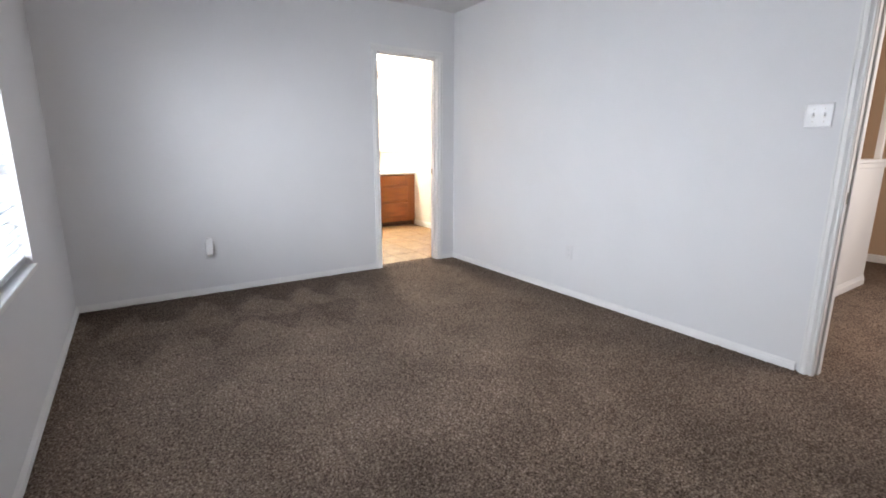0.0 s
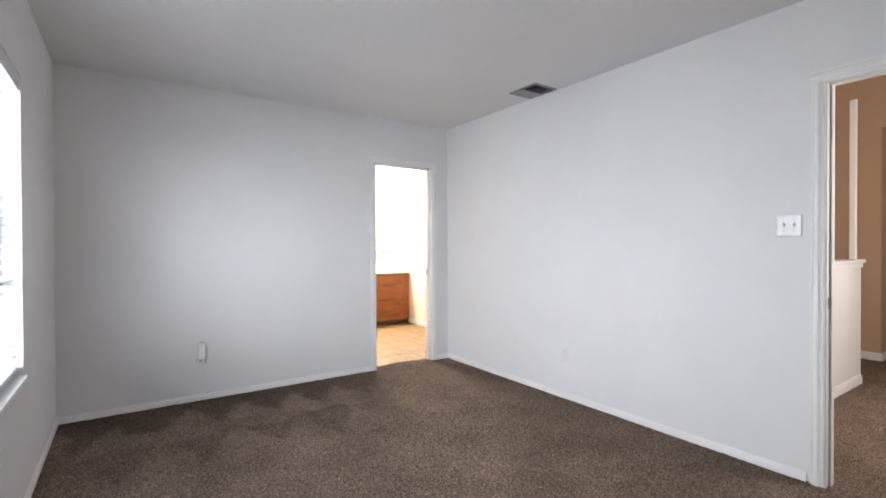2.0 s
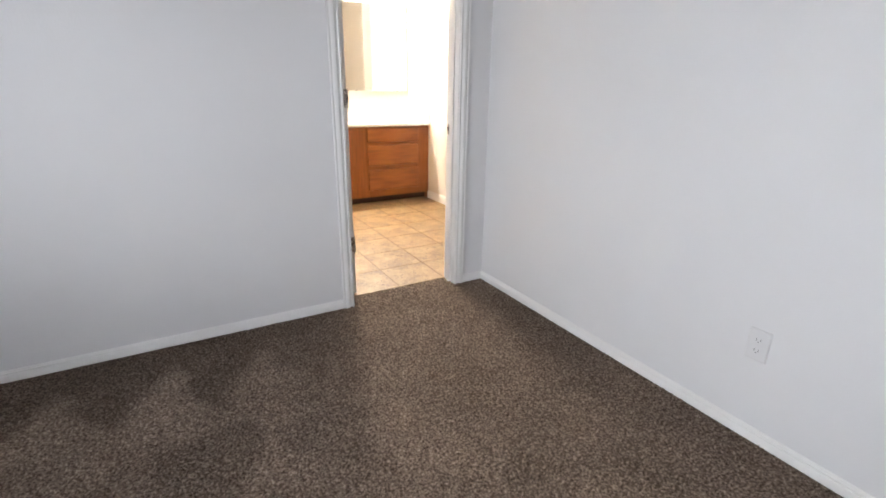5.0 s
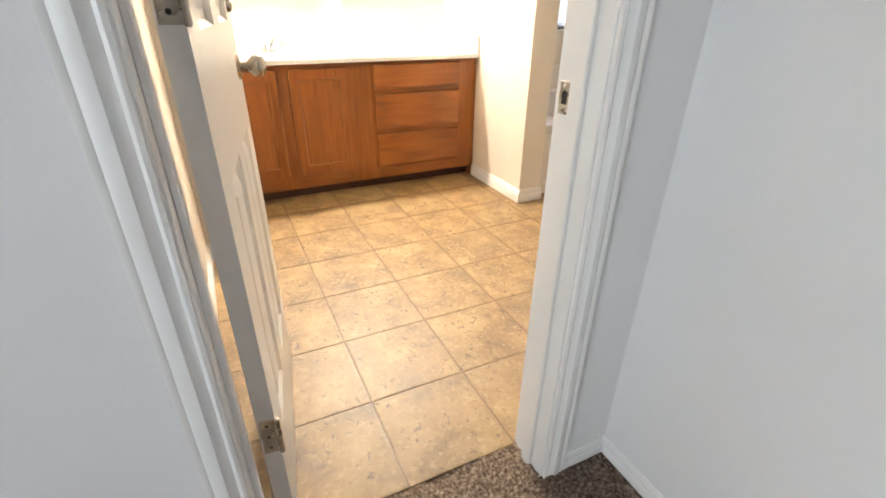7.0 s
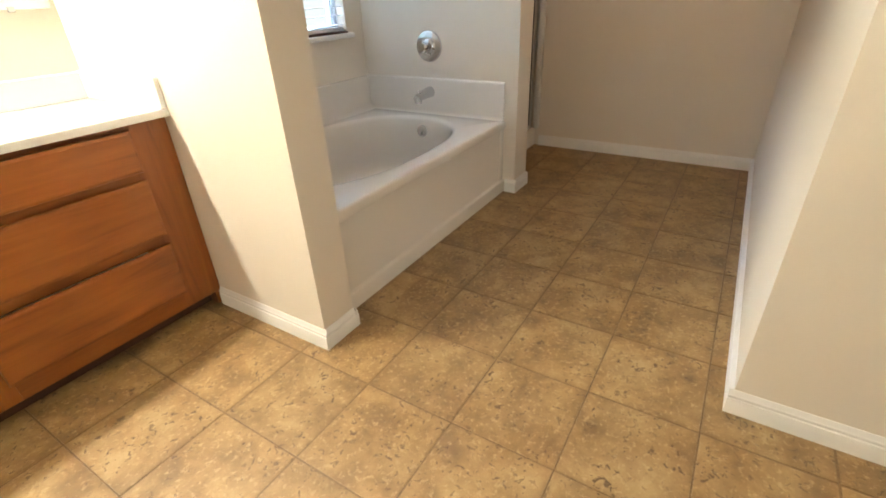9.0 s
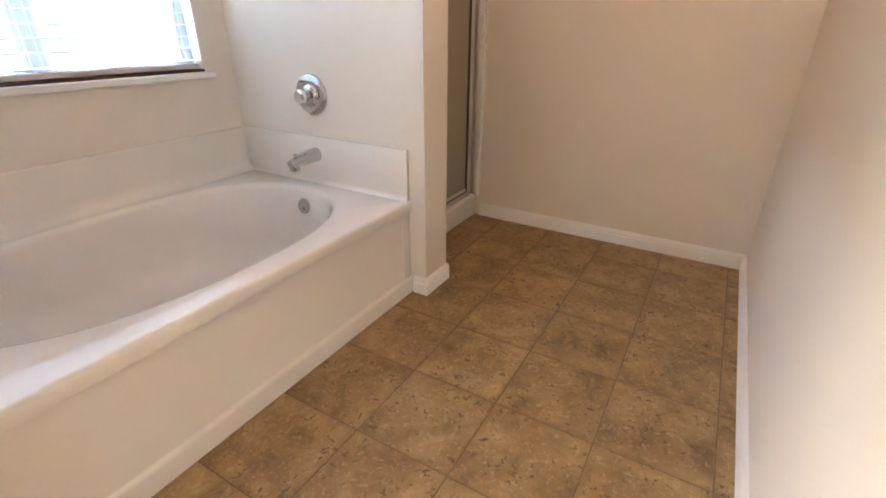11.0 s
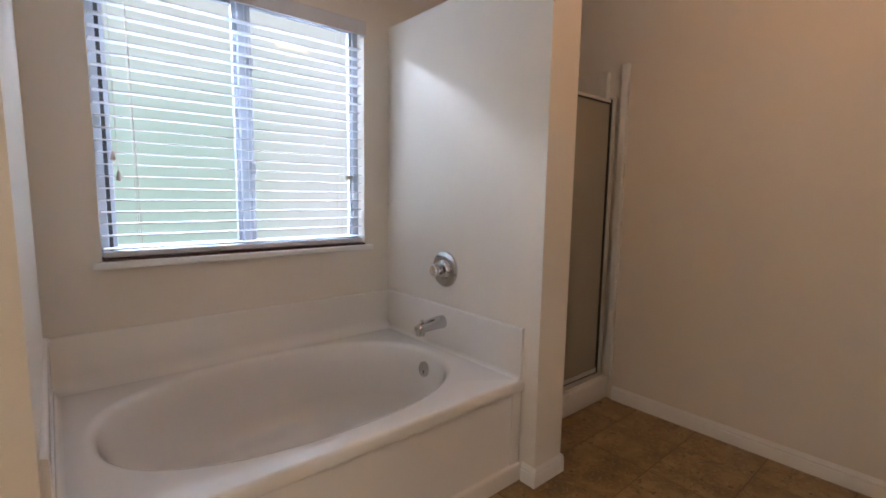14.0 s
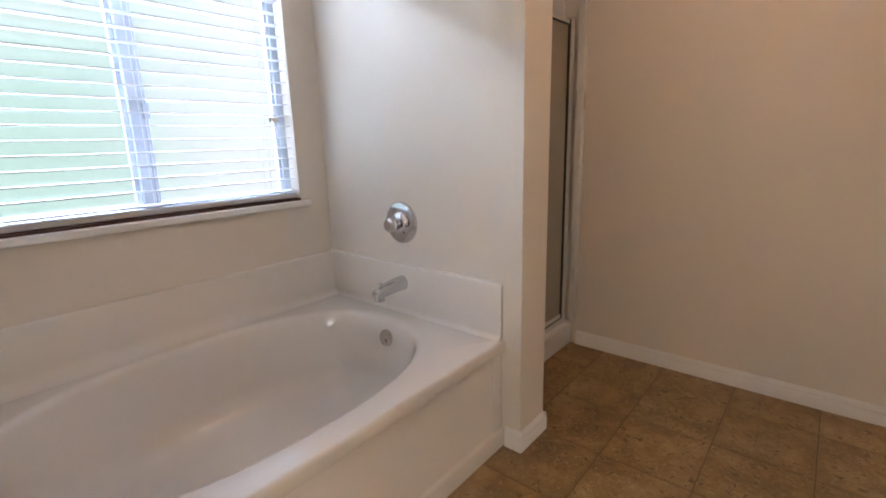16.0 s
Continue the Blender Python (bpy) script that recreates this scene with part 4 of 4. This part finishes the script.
valve = thing("tub_valve", "round chrome tub valve with clear knob on the wall", "shower valve", at=pose(2.4695, 2.205, 0.840, 0, -90, 0))
part("escutcheon", lathe(bmesh.new(), [(0.088, 0), (0.0885, 0.004), (0.085, 0.010), (0.074, 0.014), (0.050, 0.016), (0.044, 0.024), (0.034, 0.030), (0.0, 0.030)], Matrix(), 48), CHROME, valve, smooth=True)
part("sleeve", lathe(bmesh.new(), [(0.024, 0.0302), (0.022, 0.045), (0.0, 0.045)], Matrix(), 28), CHROME, valve, smooth=True)
part("handle", lathe(bmesh.new(), [(0.016, 0.0452), (0.026, 0.050), (0.031, 0.062), (0.030, 0.078), (0.022, 0.086), (0.0, 0.088)], Matrix(), 12), CHROME, valve, "faceted chrome knob handle")

spout = thing("tub_spout", "chrome tub filler spout on the end wall", "faucet", at=pose(2.4545, 2.205, 0.578))
b = bmesh.new()
path = [(0.0, 0, 0), (-0.035, 0, 0.0), (-0.098, 0, -0.006), (-0.138, 0, -0.012), (-0.154, 0, -0.018)]
tube(b, path, 0.03, 24, [0.0335, 0.032, 0.0275, 0.0245, 0.0235])
part("spout_body", b, CHROME, spout, smooth=True)
part("outlet_lip", lathe(bmesh.new(), [(0.0225, 0.012), (0.0215, -0.022), (0.018, -0.022), (0.017, -0.008), (0, -0.008)], pose(-0.136, 0, -0.022), 24), CHROME, spout, smooth=True)
part("diverter", lathe(bmesh.new(), [(0.006, -0.012), (0.006, 0.006), (0.009, 0.008), (0.009, 0.014), (0, 0.015)], pose(-0.128, 0, 0.015), 16), CHROME, spout, smooth=True)


# ---------------------------------------------------------------- shower
stall = thing("shower_stall", "white fibreglass shower stall with raised curb", "shower stall", at=Matrix())
b = bmesh.new()
box(b, 2.6515, 3.505, 1.888, 1.985, 0.0, 0.138, 0.012, 3)
box(b, 2.6515, 3.505, 1.9855, 2.7085, 0.0, 0.06)
part("pan", b, BACKING, stall, smooth=True)
part("rear_panel", boxed(2.6515, 3.505, 2.690, 2.7085, 0.0605, 1.92, bevel=0.005), BACKING, stall)
part("side_panel", boxed(3.484, 3.505, 1.9855, 2.6895, 0.0605, 1.91, bevel=0.006), BACKING, stall)
part("side_panel", boxed(2.6515, 2.671, 1.9855, 2.6895, 0.0605, 1.91, bevel=0.006), BACKING, stall)
part("wall_flange", boxed(3.474, 3.505, 1.862, 1.905, 0.1385, 1.935, bevel=0.008, seg=3), BACKING, stall, smooth=True)
part("panel_lip", boxed(3.470, 3.4835, 1.9855, 2.035, 1.70, 1.905, bevel=0.004), BACKING, stall)

sd = thing("shower_door", "framed glass shower door with slim metal rails, closed", "shower door", at=Matrix())
SX0, SX1, SY = 2.660, 3.462, 1.935
part("wall_jamb", boxed(SX1 - 0.026, SX1 + 0.010, SY - 0.016, SY + 0.016, 0.1385, 1.755, bevel=0.003), SILVER, sd)
part("wall_jamb", boxed(SX0 - 0.008, SX0 + 0.022, SY - 0.016, SY + 0.016, 0.1385, 1.755, bevel=0.003), SILVER, sd)
part("threshold_rail", boxed(SX0 + 0.0225, SX1 - 0.0265, SY - 0.018, SY + 0.018, 0.1385, 0.163, bevel=0.003), SILVER, sd)
part("bottom_rail", boxed(SX0 + 0.0225, SX1 - 0.0265, SY - 0.009, SY + 0.009, 0.168, 0.192, bevel=0.002), SILVER, sd)
part("top_rail", boxed(SX0 + 0.0225, SX1 - 0.0265, SY - 0.009, SY + 0.009, 1.722, 1.738, bevel=0.002), SILVER, sd)
part("gasket", boxed(SX1 - 0.0395, SX1 - 0.0268, SY - 0.011, SY + 0.011, 0.165, 1.74), DARK, sd)
part("top_gasket", boxed(SX0 + 0.0225, SX1 - 0.040, SY - 0.010, SY + 0.010, 1.714, 1.7215), DARK, sd)
part("sill_gasket", boxed(SX0 + 0.0225, SX1 - 0.040, SY - 0.010, SY + 0.010, 0.1632, 0.1678), DARK, sd)
part("door_glass", boxed(SX0 + 0.0225, SX1 - 0.040, SY - 0.003, SY + 0.003, 0.1922, 1.7138), SHOWER_GLASS, sd)


# ---------------------------------------------------------------- bedroom fittings
def plate(m, w, h, label, cat):
    t = thing("switch_plate" if cat == "light switch" else "outlet_plate", label, cat, at=m)
    b = bmesh.new()
    rings = [[b.verts.new(p) for p in ((-w / 2 + i, -h / 2 + i, z), (w / 2 - i, -h / 2 + i, z), (w / 2 - i, h / 2 - i, z), (-w / 2 + i, h / 2 - i, z))] for i, z in ((0, 0), (0, 0.003), (0.003, 0.0055), (0.006, 0.006))]
    for r0, r1 in zip(rings, rings[1:]):
        for i in range(4):
            b.faces.new((r0[i], r0[(i + 1) % 4], r1[(i + 1) % 4], r1[i]))
    b.faces.new(rings[-1])
    part("cover", b, PLASTIC, t)
    return t


ONEAST = Matrix(((0, 0, -1, 0), (-1, 0, 0, 0), (0, 1, 0, 0), (0, 0, 0, 1)))
ONNORTH = Matrix(((1, 0, 0, 0), (0, 0, -1, 0), (0, 1, 0, 0), (0, 0, 0, 1)))
sw = plate(Matrix.Translation((-0.0003, -3.15, 1.327)) @ ONEAST, 0.116, 0.116, "white two-gang toggle switch plate on the bedroom wall", "light switch")
for x in (-0.023, 0.023):
    slot = part("switch_slot", boxed(x - 0.005, x + 0.005, -0.012, 0.012, 0.0055, 0.0066), TASSEL, sw)
    part("toggle", boxed(x - 0.0045, x + 0.0045, -0.004, 0.011, 0.0068, 0.018, bevel=0.002), PLASTIC, slot)
    for y in (-0.030, 0.030):
        part("screw", lathe(bmesh.new(), [(0, 0.0072), (0.0026, 0.0068), (0.0032, 0.0058)], pose(x, y, 0), 10), NICKEL, sw, smooth=True)


def sockets(t):
    for y in (-0.0195, 0.0195):
        f = part("receptacle", boxed(-0.017, 0.017, y - 0.0135, y + 0.0135, 0.0055, 0.0075, bevel=0.001, seg=1), PLASTIC, t)
        for x in (-0.0065, 0.0065):
            part("slot", boxed(x - 0.0012, x + 0.0012, y - 0.003, y + 0.006, 0.0072, 0.0078), VENT, f)
        part("earth_hole", lathe(bmesh.new(), [(0, 0.0078), (0.0022, 0.0078), (0.0022, 0.0072)], pose(0, y - 0.0075, 0), 10), VENT, f)


sockets(plate(Matrix.Translation((-0.0003, -1.632, 0.352)) @ ONEAST, 0.070, 0.114, "white duplex outlet low on the bedroom wall", "power outlet"))
sockets(plate(Matrix.Translation((-2.408, -0.0003, 0.345)) @ ONNORTH, 0.070, 0.114, "white duplex outlet behind a plug-in freshener", "power outlet"))
fr = thing("plug_in_freshener", "white plastic plug-in freshener seated in a wall outlet", "air freshener", at=pose(-2.408, -0.0085, 0.335))
b = bmesh.new()
box(b, -0.027, 0.027, -0.048, 0.0, -0.002, 0.125, 0.009, 3)
part("body", b, PLASTIC_NEW, fr, smooth=True)
part("oil_bottle", lathe(bmesh.new(), [(0, -0.024), (0.015, -0.023), (0.018, -0.016), (0.018, -0.0025), (0, -0.0025)], pose(0, -0.021, 0), 20), TASSEL, fr, "small grey refill bottle", True)
part("vent_cap", lathe(bmesh.new(), [(0.016, 0.1255), (0.014, 0.132), (0.008, 0.134), (0, 0.134)], pose(0, -0.020, 0), 20), PLASTIC, fr, smooth=True)

vent = thing("ceiling_register", "grey metal ceiling air register with angled louvres", "air vent", at=pose(-0.150, -1.43, H))
b = bmesh.new()
for a in ((-0.125, 0.125, -0.15, -0.128), (-0.125, 0.125, 0.128, 0.15), (-0.125, -0.103, -0.1275, 0.1275), (0.103, 0.125, -0.1275, 0.1275)):
    box(b, *a, -0.009, -0.0005, 0.003, 1)
part("frame", b, VENT, vent)
part("backing", boxed(-0.103, 0.103, -0.1275, 0.1275, -0.0018, -0.0008), DARK, vent)
b = bmesh.new()
box(b, -0.102, 0.102, -0.009, 0.009, -0.0006, 0.0006)
louvre = finish("louvre", b, VENT)
copies(louvre, "louvre", vent, [pose(0, -0.115 + 0.0192 * i, -0.0075, 38 if i < 7 else -38, 0, 0) for i in range(13)])


# ---------------------------------------------------------------- carpet
def carpet(name, x0, x1, y0, y1, step, seed, label):
    """Cut-pile carpet: a fine uneven sheet whose tufts rise and lean at random."""
    rng = np.random.default_rng(seed)
    nx, ny = int((x1 - x0) / step) + 1, int((y1 - y0) / step) + 1
    gx, gy = np.meshgrid(np.linspace(x0, x1, nx), np.linspace(y0, y1, ny), indexing="ij")
    jit = rng.uniform(-0.42, 0.42, (2, nx, ny)) * step
    jit[:, 0, :], jit[:, -1, :], jit[:, :, 0], jit[:, :, -1] = 0, 0, 0, 0
    gz = rng.normal(0, 0.0032, (nx, ny)) + 0.002 * np.sin(gx * 23 + 2 * np.sin(gy * 17)) - 0.003
    co = np.stack([gx + jit[0], gy + jit[1], np.clip(gz, -0.012, 0.007)], -1).reshape(-1, 3)
    idx = np.arange(nx * ny).reshape(nx, ny)
    quads = np.stack([idx[:-1, :-1], idx[1:, :-1], idx[1:, 1:], idx[:-1, 1:]], -1).reshape(-1, 4)
    me = bpy.data.meshes.new(name)
    me.vertices.add(len(co)), me.loops.add(quads.size), me.polygons.add(len(quads))
    me.vertices.foreach_set("co", co.ravel())
    me.loops.foreach_set("vertex_index", quads.ravel().astype(np.int32))
    me.polygons.foreach_set("loop_start", np.arange(0, quads.size, 4, dtype=np.int32))
    me.polygons.foreach_set("use_smooth", np.ones(len(quads), dtype=bool))
    me.update(calc_edges=True)
    me.validate()
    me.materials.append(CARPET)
    return tagged(new(name, me), label, "carpet", "", "structure")


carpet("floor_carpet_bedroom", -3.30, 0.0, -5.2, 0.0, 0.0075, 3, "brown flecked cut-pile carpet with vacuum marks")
carpet("floor_carpet_threshold", -0.861, -0.209, 0.0, 0.112, 0.0075, 4, "brown carpet running into the bathroom doorway")
carpet("floor_carpet_hall", 0.0, 6.0, -4.6, -2.63, 0.014, 5, "brown flecked carpet in the hallway")
carpet("floor_carpet_stair", T, 3.6, -2.63, -1.5, 0.03, 6, "brown carpet behind the half wall")

# ---------------------------------------------------------------- vinyl floor, tile by tile
PITCH, GX, GY = 0.317, 0.738, 1.060
ROOMS = [(-0.95, 3.506, 0.113, 2.40), (T, 1.186, -0.9, 0.1105)]
b = boxed(-1.0, 3.56, 0.113, 2.71, -0.03, -0.0022)
box(b, T, 1.186, -0.9, 0.1125, -0.03, -0.0022)
floor_bath = structure("floor_vinyl", b, GROUT, label="tan stone-look vinyl floor with brown joints")
meshes = {}


def tile_mesh(w, d):
    k = (round(w, 3), round(d, 3))
    if k not in meshes:
        b = bmesh.new()
        rings = [[b.verts.new((sx * (w / 2 - i), sy * (d / 2 - i), z)) for sx, sy in ((-1, -1), (1, -1), (1, 1), (-1, 1))] for i, z in ((0.0, -0.0024), (0.0006, -0.0005), (min(0.006, w / 4, d / 4), 0.0))]
        for r0, r1 in zip(rings, rings[1:]):
            for i in range(4):
                b.faces.new((r0[i], r0[(i + 1) % 4], r1[(i + 1) % 4], r1[i]))
        b.faces.new(rings[-1])
        meshes[k] = finish("tile", b, STONE)
    return meshes[k]


GAP = 0.0024
for rx0, rx1, ry0, ry1 in ROOMS:
    i0, i1 = math.floor((rx0 - GX) / PITCH), math.ceil((rx1 - GX) / PITCH)
    j0, j1 = math.floor((ry0 - GY) / PITCH), math.ceil((ry1 - GY) / PITCH)
    for i in range(i0, i1):
        for j in range(j0, j1):
            ax0, ax1 = GX + i * PITCH + GAP, GX + (i + 1) * PITCH - GAP
            ay0, ay1 = GY + j * PITCH + GAP, GY + (j + 1) * PITCH - GAP
            cx0, cx1, cy0, cy1 = max(ax0, rx0), min(ax1, rx1), max(ay0, ry0), min(ay1, ry1)
            if cy1 < 0.34 and cx0 > 1.2 or cy0 > 1.91 and cx0 > 0.95:
                continue
            if cx1 - cx0 < 0.004 or cy1 - cy0 < 0.004:
                continue
            copies(tile_mesh(cx1 - cx0, cy1 - cy0), "tile", floor_bath, [pose((cx0 + cx1) / 2, (cy0 + cy1) / 2, 0)])
